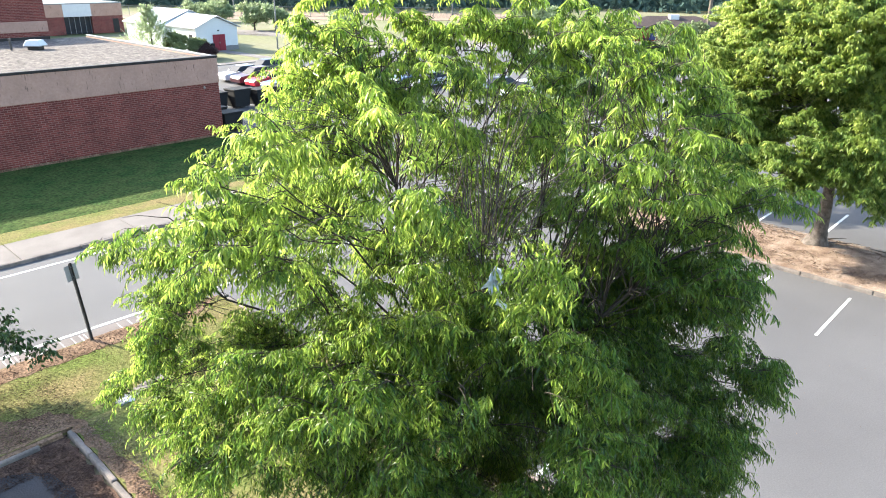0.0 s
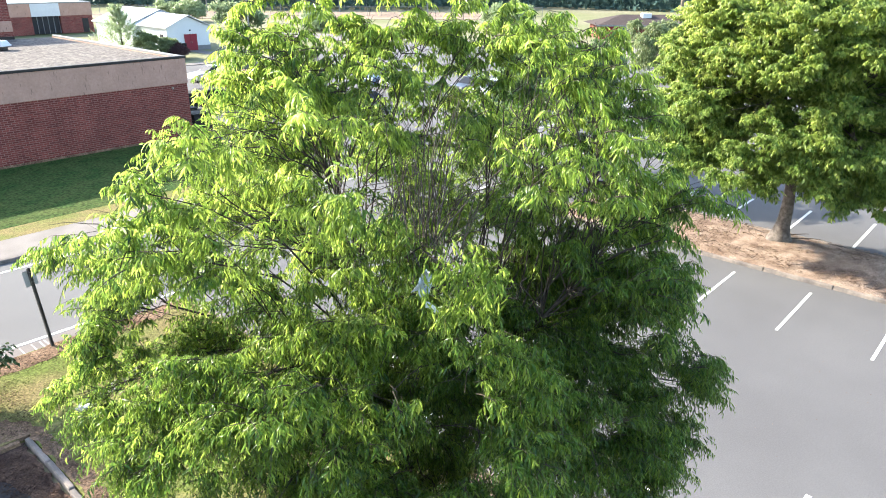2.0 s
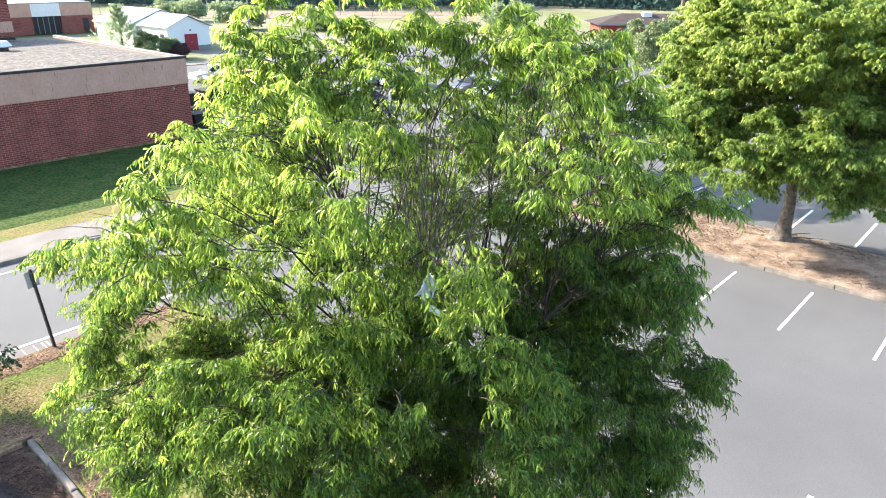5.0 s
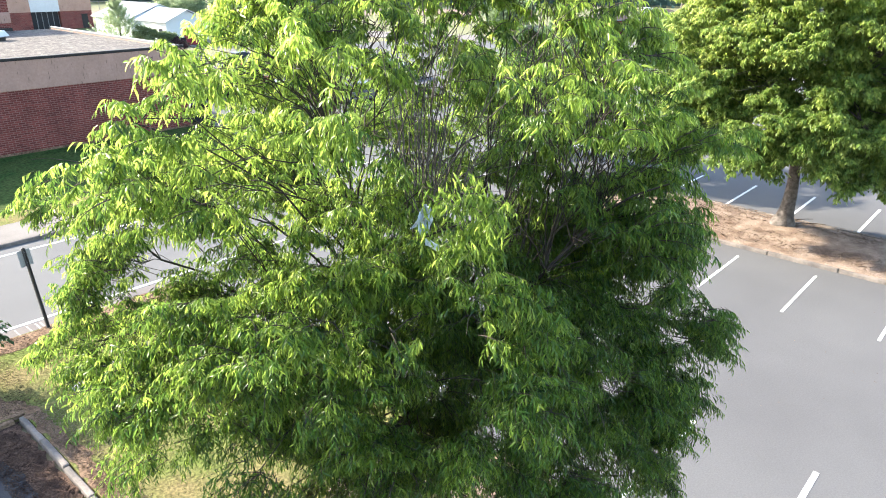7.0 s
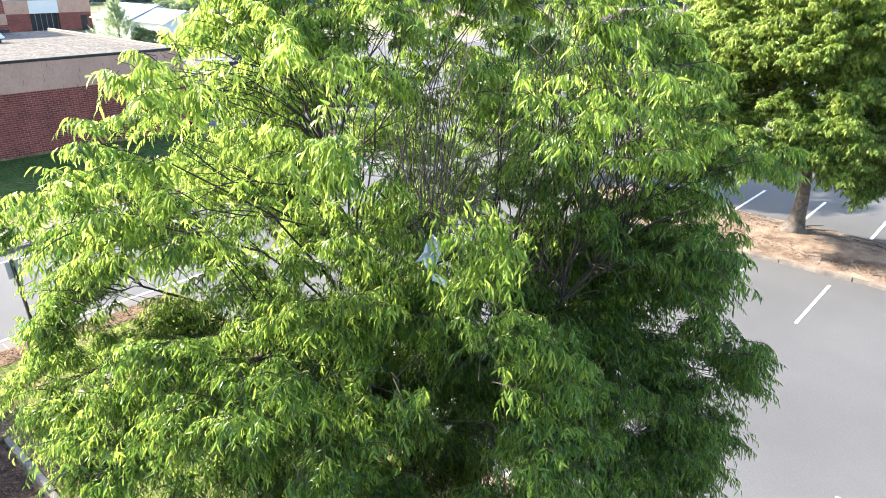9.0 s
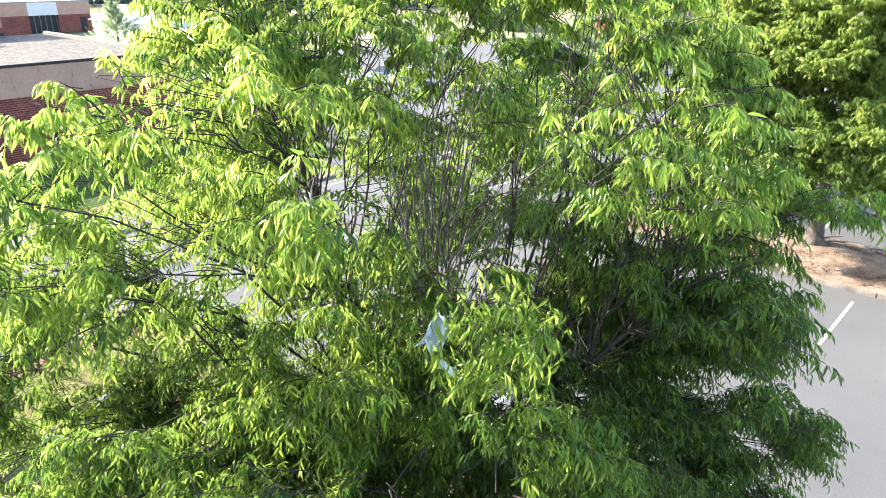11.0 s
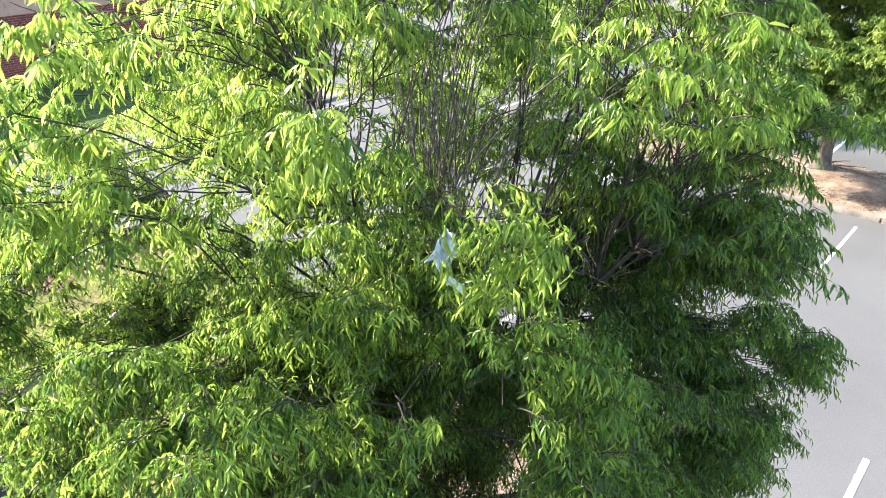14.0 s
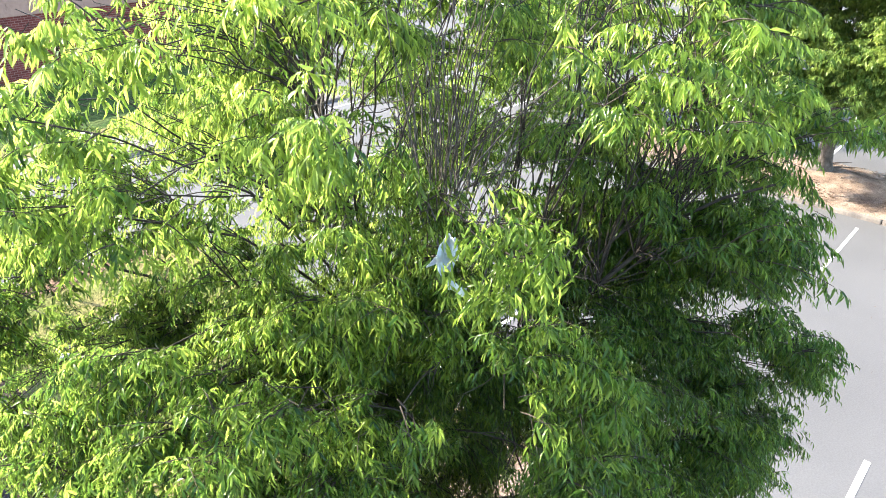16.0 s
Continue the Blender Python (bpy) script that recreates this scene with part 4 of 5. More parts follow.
    if fan:
        stem = np.concatenate(stems)
        v, f = tubes([(p, np.linspace(0.0065, 0.0022, 5)) for p in stem[keep.reshape(-1, 8).sum(1) > 3][::2 if twigs else 4]], 4)
        tagged(mesh_from("branchlet_growth", v, f, TWIG, root), kind="stuff")
    high = np.clip((org[:, 2] - 0.55 * org[:, 2].max()) / (0.4 * org[:, 2].max()), 0, 1)
    leaf = leaf * (1 + (top_leaf - 1) * high)[:, None]
    lens, hang = np.concatenate(reachs)[keep] if fan else rng.uniform(*length, n), rng.uniform(*droop, n)
    deep = org[:, 1] + base[1] > far_y if far_y else np.full(n, False)
    paths = []
    for sel, coarse in ((~deep, simple), (deep, True)):
        if sel.any():
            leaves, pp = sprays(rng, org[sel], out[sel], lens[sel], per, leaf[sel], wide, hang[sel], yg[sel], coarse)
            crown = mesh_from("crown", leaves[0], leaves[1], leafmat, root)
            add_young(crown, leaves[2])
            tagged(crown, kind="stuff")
            paths.append(pp)
    paths = np.concatenate(paths)
    if twigs:
        v, f = tubes([(paths[i], np.array([0.003, 0.0028, 0.0022, 0.0015])) for i in range(0, n, 5 if fan else 6)], 3)
        tagged(mesh_from("twig_growth", v, f, TWIG, root), kind="stuff")
    return root, rng


def lobe_shell(rng, centre, rx, rz, count, r, low=-0.7, keep=None, inner=0.72):
    """Leaf masses spread over an uneven ellipsoid, with some within it."""
    out = []
    i = 0
    while len(out) < count:
        i += 1
        d = unit(rng.normal(size=3))
        if d[2] < low or (keep and not keep(d)):
            continue
        k = rng.uniform(inner, 1.03)
        out.append((centre[0] + d[0] * rx * k, centre[1] + d[1] * rx * k, centre[2] + d[2] * rz * k, r * rng.uniform(0.75, 1.3)))
    return out


UPPER = [(-1.05, 7.7, 9.45, 0.52), (-0.66, 8.3, 9.6, 0.65), (0.25, 7.4, 9.45, 0.52), (1.3, 8.2, 9.7, 0.65), (1.7, 6.8, 9.4, 0.60), (-0.72, 6.3, 9.2, 0.60),
         (2.25, 6.8, 8.8, 0.62), (3.1, 6.8, 8.2, 0.45), (2.8, 7.4, 8.0, 0.68), (-1.65, 5.75, 8.15, 0.58), (-0.45, 5.55, 8.7, 0.48)]
MIDDLE = [(-3.4, 7.8, 7.3, 0.62), (-3.7, 8.0, 6.4, 0.62), (-3.4, 7.4, 5.8, 0.66), (-1.75, 6.0, 6.9, 0.6), (-1.3, 5.5, 6.5, 0.6), (-2.3, 5.75, 6.1, 0.65), (-0.5, 6.3, 7.0, 0.6), (-0.45, 5.6, 6.2, 0.65),
          (0.2, 5.7, 6.4, 0.6), (0.95, 5.6, 7.15, 0.52), (1.1, 5.55, 7.75, 0.46), (1.8, 6.05, 6.45, 0.6), (2.8, 7.6, 6.0, 0.65), (2.6, 6.6, 5.5, 0.66), (3.1, 7.0, 5.45, 0.52), (2.8, 6.6, 7.4, 0.6)]
LOWER = [(2.25, 6.5, 7.25, 0.55), (3.45, 7.7, 6.75, 0.45), (1.1, 5.9, 5.5, 0.62), (1.45, 5.5, 6.15, 0.6), (-1.2, 5.5, 5.4, 0.7), (0.0, 5.7, 5.2, 0.7), (3.0, 7.0, 4.8, 0.7), (2.0, 6.2, 4.6, 0.7),
         (-2.8, 6.5, 5.0, 0.7), (3.05, 7.9, 7.4, 0.58), (2.2, 8.3, 6.4, 0.7), (-2.2, 7.6, 6.3, 0.6), (1.0, 7.6, 6.2, 0.6), (-0.6, 6.6, 5.0, 0.7)]
HEART = [(-0.6, 7.5, 7.5, 0.55), (0.35, 7.0, 7.55, 0.5), (-1.5, 7.0, 7.3, 0.55), (0.25, 6.4, 6.95, 0.5), (0.3, 8.4, 8.3, 0.6), (-0.9, 7.3, 8.5, 0.5),
         (1.5, 7.3, 7.9, 0.5), (1.9, 7.6, 8.7, 0.5), (-2.2, 7.3, 7.7, 0.5), (0.0, 8.5, 9.75, 0.6), (0.65, 8.8, 9.85, 0.55), (0.9, 7.4, 9.0, 0.45),
         (0.6, 6.6, 6.2, 0.6), (-0.8, 6.4, 5.8, 0.6), (0.2, 6.4, 8.45, 0.42), (-0.1, 7.0, 9.05, 0.45), (1.65, 6.6, 8.9, 0.45), (-1.0, 6.5, 8.0, 0.5)]
CREST_AND_SIDES = [(-0.3, 6.3, 7.75, 0.45), (-1.25, 5.85, 9.2, 0.42), (-2.05, 5.5, 8.3, 0.44), (-2.42, 7.4, 8.15, 0.46), (3.62, 7.3, 5.75, 0.42), (3.4, 7.2, 5.0, 0.5),
                   (-1.42, 5.4, 9.15, 0.32), (3.2, 6.6, 8.35, 0.34), (1.9, 7.2, 6.55, 0.6), (2.5, 7.7, 6.35, 0.5), (1.2, 7.2, 6.8, 0.5), (1.75, 7.5, 7.2, 0.5),
                   (0.4, 6.5, 5.6, 0.6), (2.0, 7.6, 8.2, 0.5), (2.45, 7.4, 8.35, 0.42), (2.3, 7.0, 7.9, 0.5), (1.65, 7.0, 8.4, 0.42), (2.85, 7.2, 6.95, 0.5)]
TIERS_RIGHT = [(2.4, 7.2, 7.3, 0.5), (1.5, 7.6, 7.4, 0.5), (0.0, 7.6, 5.6, 0.7), (-1.4, 7.0, 5.4, 0.65), (1.4, 7.2, 5.2, 0.7), (-0.35, 7.9, 9.15, 0.42),
               (-0.05, 8.2, 9.35, 0.4), (0.95, 8.6, 9.55, 0.38), (1.75, 8.3, 9.75, 0.4), (2.2, 8.0, 9.0, 0.42), (2.55, 7.8, 8.85, 0.34), (1.35, 8.2, 9.2, 0.36),
               (0.74, 5.5, 8.2, 0.24), (1.0, 5.4, 8.05, 0.28), (1.3, 5.45, 7.85, 0.27), (0.2, 5.4, 6.95, 0.36), (0.85, 5.35, 6.95, 0.36), (1.5, 5.55, 6.9, 0.34)]
OUTER_SPRAYS = [(-0.5, 5.3, 7.0, 0.38), (0.3, 9.0, 8.3, 0.55), (0.95, 9.2, 8.3, 0.55), (1.5, 9.0, 8.4, 0.5), (0.6, 9.3, 7.6, 0.65), (1.4, 9.0, 7.5, 0.6),
                (0.1, 6.1, 5.0, 0.6), (0.75, 6.1, 4.9, 0.6), (-0.6, 6.2, 4.7, 0.6), (1.3, 6.2, 4.7, 0.6), (0.3, 6.8, 4.6, 0.7), 
                (2.7, 6.9, 8.5, 0.34), (2.85, 7.1, 8.15, 0.36), (2.45, 7.4, 8.9, 0.32)]
RIM = [(-1.3, 7.4, 9.75, 0.38), (-0.95, 7.2, 9.8, 0.36), (-1.60, 6.6, 9.14, 0.30), (-1.40, 6.9, 9.35, 0.32), (-1.92, 5.8, 8.72, 0.32), (-1.58, 6.1, 8.95, 0.28), (-2.95, 6.7, 6.75, 0.42),
       (-3.15, 6.9, 6.25, 0.42), (3.6, 7.2, 5.98, 0.36), (3.1, 7.2, 7.25, 0.34), (2.3, 7.5, 9.5, 0.36), (1.95, 7.6, 9.6, 0.36), (2.55, 7.3, 9.2, 0.34), (-2.75, 6.2, 8.2, 0.34)]
CREST = [(-1.38, 8.1, 9.66, 0.36), (-0.91, 8.2, 9.84, 0.38), (-0.41, 8.4, 9.78, 0.38), (0.11, 8.6, 9.84, 0.36), (0.63, 8.6, 9.82, 0.34), (1.09, 8.5, 9.88, 0.36), (1.45, 8.2, 9.80, 0.40), (1.81, 8.0, 9.7, 0.40),
         (-1.34, 7.5, 9.38, 0.38), (-0.84, 7.4, 9.42, 0.40), (-0.38, 7.5, 9.38, 0.38), (0.11, 7.8, 9.50, 0.32), (1.88, 7.4, 9.45, 0.42), (2.28, 7.5, 9.35, 0.38), (2.46, 7.2, 9.05, 0.40), (-2.12, 6.5, 8.62, 0.28),
         (-3.08, 6.4, 6.25, 0.40), (-2.76, 6.1, 6.05, 0.42), (-2.39, 5.8, 5.95, 0.42), (-3.0, 6.4, 6.8, 0.36), (-2.08, 5.7, 6.5, 0.36),
         (1.83, 7.7, 9.77, 0.3), (2.22, 7.8, 9.74, 0.26), (2.48, 8.0, 9.84, 0.2), (2.56, 7.4, 9.47, 0.32), (2.74, 7.2, 9.15, 0.32), (1.61, 8.2, 9.91, 0.3), (2.93, 7.2, 8.74, 0.34)]
# fine sprays along the top, and the far side behind the bare heart
WISPS = [(-1.25, 8.0, 10.2, 0.22), (-1.33, 7.8, 9.92, 0.26), (-0.23, 8.4, 10.38, 0.22), (0.12, 8.5, 10.39, 0.2), (0.32, 8.6, 10.22, 0.3), (0.96, 8.8, 10.15, 0.3), (1.52, 8.8, 10.05, 0.3), (1.9, 8.6, 10.01, 0.3), (2.19, 8.3, 9.88, 0.26),
         (-0.75, 8.3, 10.09, 0.3), (0.78, 9.2, 9.67, 0.4), (1.29, 9.2, 9.6, 0.4), (1.78, 9.0, 9.62, 0.36), (0.56, 9.3, 9.21, 0.4), (1.17, 9.4, 9.05, 0.42), (0.87, 9.4, 8.58, 0.42), (1.42, 9.4, 8.5, 0.42), (0.48, 9.3, 8.72, 0.42), (0.66, 8.9, 9.03, 0.34), (0.37, 9.0, 9.05, 0.36), (0.1, 9.2, 8.63, 0.4)]
rng = np.random.default_rng(21)
BACK = lobe_shell(rng, (0.25, 8.6, 7.0), 3.2, 2.6, 20, 0.85, -0.6, lambda d: d[1] > 0.15)
BACK = [q for q in BACK if q[0] > -0.9 - (9.7 - q[2]) * 0.91 and q[0] < 2.6]
BODY = [(0.2 + (x - 0.2) * (0.94 if x < 0.2 else 0.97), y, z, r * 0.95) for x, y, z, r in UPPER + MIDDLE + LOWER] + HEART + CREST_AND_SIDES + TIERS_RIGHT + OUTER_SPRAYS
def chain(p, q, r0, r1, n=8):
    """Overlapping hollows in a row from p to q, flatter than wide."""
    gap = math.dist(p, q) / n
    return [(*[a + (b - a) * k / (n - 1) for a, b in zip(p, q)], r0 + (r1 - r0) * k / (n - 1), gap * 1.2, 0.78 * (r0 + (r1 - r0) * k / (n - 1))) for k in range(n)]


# slots between the tiers: the car park shows low down, the road and lawn on the sunny side
GAPS = (chain((1.27, 5.4, 7.98), (2.33, 9.5, 5.71), 0.10, 0.20) + chain((0.82, 5.0, 7.90), (1.48, 9.5, 4.96), 0.12, 0.28) + chain((-1.07, 5.2, 8.97), (-3.01, 9.5, 7.76), 0.11, 0.20)
        + chain((-0.72, 5.2, 8.54), (-2.19, 9.5, 6.75), 0.09, 0.17) + chain((-0.52, 5.2, 8.46), (-1.72, 9.5, 6.57), 0.10, 0.20)
        + chain((-2.61, 5.0, 7.13), (-5.12, 9.8, 3.89), 0.08, 0.16) + chain((-2.32, 5.0, 7.33), (-4.97, 9.8, 4.0), 0.07, 0.14))
# dark caves under the tiers
CAVES = (chain((1.32, 5.0, 8.04), (1.78, 6.5, 7.12), 0.30, 0.46) + chain((1.85, 5.3, 7.35), (2.38, 6.5, 6.44), 0.26, 0.38) + chain((2.20, 5.8, 7.30), (2.60, 6.7, 6.70), 0.22, 0.30) + chain((2.39, 5.6, 7.05), (2.95, 6.6, 6.25), 0.18, 0.28) + chain((0.71, 4.9, 7.26), (0.87, 6.3, 6.00), 0.28, 0.42)
         + chain((0.26, 4.9, 7.44), (0.20, 6.2, 6.36), 0.18, 0.30) + chain((0.57, 4.9, 6.80), (0.66, 6.3, 5.30), 0.22, 0.36))
# sun lanes: thin places in the crown by which light reaches the inner tiers
LANES = [h for x, y, z, r in ((0.95, 5.45, 8.10, 0.30), (0.2, 5.4, 7.35, 0.22), (2.2, 6.8, 8.9, 0.48), (1.7, 6.8, 9.1, 0.42), (1.3, 6.05, 8.95, 0.32), (2.3, 6.2, 8.95, 0.30), (1.42, 6.0, 8.62, 0.26), (2.5, 6.3, 8.55, 0.26)) for h in chain(Vector((x, y, z)) + SUN_TO * 0.55, Vector((x, y, z)) + SUN_TO * 4.2, r, r * 1.1, 9)]
# shaded hollows between the tiers: centre and half sizes
HOLLOWS = [(2.02, 6.35, 7.12, 0.66, 0.95, 0.36), (2.40, 6.2, 6.58, 0.36, 0.75, 0.22), (0.78, 5.3, 6.62, 0.34, 0.8, 0.26), (0.76, 5.3, 6.1, 0.26, 0.8, 0.30), (0.0, 5.3, 7.08, 0.22, 0.6, 0.12), (0.38, 5.3, 6.5, 0.26, 0.7, 0.18),
           (-0.7, 5.4, 6.55, 0.35, 0.5, 0.10), (3.25, 7.0, 6.35, 0.55, 0.7, 0.15), (2.6, 6.5, 5.6, 0.4, 0.6, 0.25), (0.72, 6.7, 8.35, 0.42, 0.9, 0.62), (0.45, 5.2, 8.05, 0.2, 0.42, 0.36), (1.5, 6.0, 8.45, 0.3, 0.6, 0.2),
           (-1.5, 6.4, 8.65, 0.3, 0.5, 0.24), (-0.55, 6.0, 8.3, 0.4, 0.4, 0.2), (-0.75, 6.0, 7.6, 0.5, 0.5, 0.16), (-1.7, 5.8, 7.45, 0.5, 0.5, 0.12)]


def thickness(c):
    """Loose foliage on the sunny upper side, dense low down and on the shaded side."""
    if c[0] > 0.9 and c[1] > 6.5 and c[2] > 8.2:
        return 0.62
    return 0.90 + 1.0 * min(1, max(0, (8.2 - c[2]) / 1.6)) + 0.2 * min(1, max(0, c[0] - 0.9)) * (c[2] < 7.8)


# small masses that close the gaps between neighbouring large ones
FILL = []
for i, p in enumerate(BODY):
    for q in BODY[i + 1:]:
        d = math.dist(p[:3], q[:3])
        m = [(a + b) / 2 for a, b in zip(p[:3], q[:3])]
        heart = 0.35 < m[0] < 1.35 and m[2] > 7.9 and m[1] < 7.9
        if 0.85 < d < 1.45 and not heart and all(math.dist(m, o[:3]) > 0.62 for o in FILL) and m[1] < (8.2 if m[0] > 1.4 else 7.2):
            FILL.append((m[0], m[1] + 0.18, m[2] - 0.05, 0.30))
# masses deep inside, which close the crown's lower half
rng = np.random.default_rng(52)
CORE = []
while len(CORE) < 46:
    d = unit(rng.normal(size=3)) * rng.uniform(0.2, 1.0)
    q = (0.15 + 2.7 * d[0], 7.5 + 1.3 * d[1], 5.7 + 1.9 * d[2])
    if all(math.dist(q, o[:3]) > 0.55 for o in CORE):
        CORE.append((*q, 0.6))
CORE += [(rng.uniform(1.2, 3.1), rng.uniform(7.7, 8.6), rng.uniform(4.6, 7.2), 0.6) for _ in range(16)]
# the closed skirt on the shaded side
CORE += [(2.7, 6.8, 4.5, 0.55), (2.95, 7.0, 4.4, 0.5), (2.9, 6.8, 5.1, 0.5), (3.05, 7.1, 5.5, 0.5), (2.95, 6.9, 6.5, 0.4), (3.15, 7.3, 6.9, 0.36), (2.6, 6.7, 5.6, 0.45),
         (2.5, 7.0, 6.2, 0.5), (2.2, 6.6, 4.3, 0.55), (2.85, 7.2, 6.0, 0.5), (1.7, 6.4, 4.3, 0.55), (2.4, 6.9, 5.0, 0.5), (1.3, 6.6, 5.0, 0.5),
         (3.2, 7.1, 4.4, 0.45), (3.3, 7.2, 4.8, 0.40), (3.32, 7.2, 5.25, 0.38), (3.15, 7.0, 4.0, 0.45), (3.3, 7.3, 6.45, 0.34)]
# thin foliage behind the long bare limb on the sunny side
CORE += [(-2.5, 7.2, 7.75, 0.36), (-2.1, 7.2, 7.55, 0.36), (-2.6, 7.0, 7.3, 0.38), (-1.9, 6.9, 8.0, 0.32), (-2.9, 7.2, 6.9, 0.38), (-2.2, 7.0, 8.15, 0.30), (-2.95, 7.4, 7.4, 0.34)]
# outermost sprays: the crown's nearest and widest points
SPRAYS = [(1.18, 6.1, 9.02, 0.26), (1.58, 5.95, 8.92, 0.28), (2.12, 6.2, 9.02, 0.30), (2.48, 6.4, 8.95, 0.30), (1.42, 6.0, 8.62, 0.26), (2.30, 6.1, 8.55, 0.30), (2.66, 6.4, 8.55, 0.30),
          (1.33, 6.25, 9.32, 0.32), (1.68, 6.25, 9.12, 0.36), (1.75, 6.55, 9.30, 0.30), (2.10, 6.35, 8.85, 0.34), (1.95, 6.2, 8.55, 0.32), (-0.12, 5.15, 8.86, 0.26), (0.02, 5.45, 8.60, 0.28), (-2.05, 5.70, 8.15, 0.26),
          (-0.95, 5.05, 6.92, 0.34), (3.22, 6.6, 8.35, 0.28), (-3.80, 7.7, 7.40, 0.34), (-3.58, 6.95, 5.9, 0.36), (3.74, 7.15, 5.85, 0.32), (3.66, 6.95, 6.25, 0.32), (-2.1, 5.5, 6.15, 0.34), (-1.25, 5.55, 8.35, 0.28)]
def widened(rows):
    return [(x if x < 1.4 else 1.4 + (x - 1.4) * 1.08, y, z, r) for x, y, z, r in rows]


CROWN = widened(BODY + RIM + CREST) + SPRAYS + widened(FILL + WISPS + BACK + CORE)
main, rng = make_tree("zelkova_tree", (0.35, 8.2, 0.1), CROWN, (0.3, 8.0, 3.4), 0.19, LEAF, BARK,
                      "broad bright green tree with drooping narrow leaves", "tree", 3, per=9, fan=17, leaf=0.097, wide=0.096, droop=(0.25, 0.6), length=(0.17, 0.29), sub=3, young_lit=0.9, mains=11, limb_r=0.043, flat=0.8,
                      hollows=HOLLOWS + GAPS + CAVES + LANES, top_leaf=1.38, limbed=len(BODY) + len(RIM) + len(CREST) + len(SPRAYS), thicken=thickness, simple=False, far_y=6.25, height_lit=1.7)

# bare grey shoots in the open heart of the crown
shoots = []
for _ in range(70):
    lean = rng.normal(0, 0.55)
    a = np.array([0.55 + 0.25 * lean + rng.normal(0, 0.08), 7.2 + rng.normal(0, 0.25), 7.1 + rng.uniform(0, 0.9)])
    b = np.array([0.72 + lean * 1.15, 7.0 + rng.normal(0, 0.45), 9.35 + rng.uniform(-0.8, 0.5) - 0.5 * abs(lean)])
    pts = curve_points(a, b, 0.08, 7, 0.02, rng)
    r0 = rng.uniform(0.004, 0.0085)
    shoots.append((pts - np.array([0.35, 8.2, 0.1]), np.linspace(r0, 0.0025, 7)))
v, f = tubes(shoots, 4)
tagged(mesh_from("bare_growth", v, f, PALEBARK, main, True), "bare grey-brown shoots", kind="stuff")

# car park tree on the straw island
rng2 = np.random.default_rng(8)
L2 = []
while len(L2) < 270:
    d = unit(rng2.normal(size=3))
    flat_r = max(0.05, math.hypot(d[0], d[1])) ** -0.45
    k = rng2.uniform(0.88, 1.04) if len(L2) < 235 else rng2.uniform(0.3, 0.75)
    q = (15.2 + d[0] * flat_r * 5.0 * k, 26.3 + d[1] * flat_r * 5.0 * k, 6.1 + d[2] * 4.0 * k)
    hidden = d[1] > 0.45 and d[2] < 0.2
    if d[2] > -0.82 and not hidden and (len(L2) >= 235 or all(math.dist(q, o[:3]) > 0.62 for o in L2)):
        L2.append((*q, 0.74 * rng2.uniform(0.7, 1.3)))
L2 += [(15.8 + rng2.uniform(0, 4.6), 24.2 + rng2.uniform(0, 3.4), 3.2 + rng2.uniform(0, 3.0), 0.8) for _ in range(22)]
L2 += [(10.9 + rng2.uniform(0, 2.6), 24.8 + rng2.uniform(0, 3.4), 4.3 + rng2.uniform(0, 2.4), 0.75) for _ in range(18)]
L2 = [q for q in L2 if q[0] > 14.6 or q[2] > 3.7]
L2 += [(10.2 + rng2.uniform(0, 2.0), 25.0 + rng2.uniform(0, 3.2), 3.75 + rng2.uniform(0, 0.9), 0.72) for _ in range(20)]
# dense inner masses
for k in range(44):
    d = unit(rng2.normal(size=3)) * rng2.uniform(0.35, 0.8)
    L2.append((15.3 + 4.6 * d[0], 26.5 + 3.6 * d[1], 6.0 + 3.4 * d[2], 0.95))
L2 += [(13.4, 24.4, 5.6, 0.8), (14.2, 25.6, 5.2, 0.9)]
# the low skirt round the trunk
for k in range(34):
    across = rng2.uniform(0, 7)
    L2.append((12.6 + across, 23.4 + rng2.uniform(0, 2.4), 3.45 - 0.2 * across + rng2.uniform(0, 0.9), 0.58))
# this crown's tint, too, is lightened on its sunward and upper masses
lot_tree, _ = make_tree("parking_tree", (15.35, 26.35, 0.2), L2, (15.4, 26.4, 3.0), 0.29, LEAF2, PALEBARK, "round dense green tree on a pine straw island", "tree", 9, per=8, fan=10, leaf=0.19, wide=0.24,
          length=(0.30, 0.48), droop=(0.1, 0.35), young_lit=0.8, sub=3, twigs=False, limb_r=0.07, axis_pull=0.6, up=0.35, flat=0.9, limbed=150)
rr = random.Random(17)
for k in range(9):
    a = k * 0.70 + rr.uniform(-0.2, 0.2)
    far = rr.uniform(0.8, 1.9)
    pts = np.array([(math.cos(a + 0.25 * math.sin(3 * q + k)) * (0.22 + far * q), math.sin(a + 0.25 * math.sin(3 * q + k)) * (0.22 + far * q), 0.10 * (1 - q) ** 2 - 0.05 + 0.02 * math.sin(7 * q + k)) for q in np.linspace(0, 1, 9)])
    v, f = tubes([(pts, np.linspace(rr.uniform(0.04, 0.06), 0.010, 9))], 7)
    mesh_from("root", v, f, PALEBARK, lot_tree, True)
L3 = lobe_shell(rng2, (7.6, 36.8, 4.3), 3.3, 2.8, 30, 1.05, -0.8, None, 0.5)
make_tree("small_parking_tree", (7.6, 36.8, 0.0), L3, (7.6, 36.8, 1.9), 0.14, LEAFDULL, PALEBARK, "loose dull green tree in the car park", "tree", 10, per=9, density=48, leaf=0.26, wide=0.16,
          length=(0.35, 0.7), young_lit=1.0, sub=3, twigs=False)
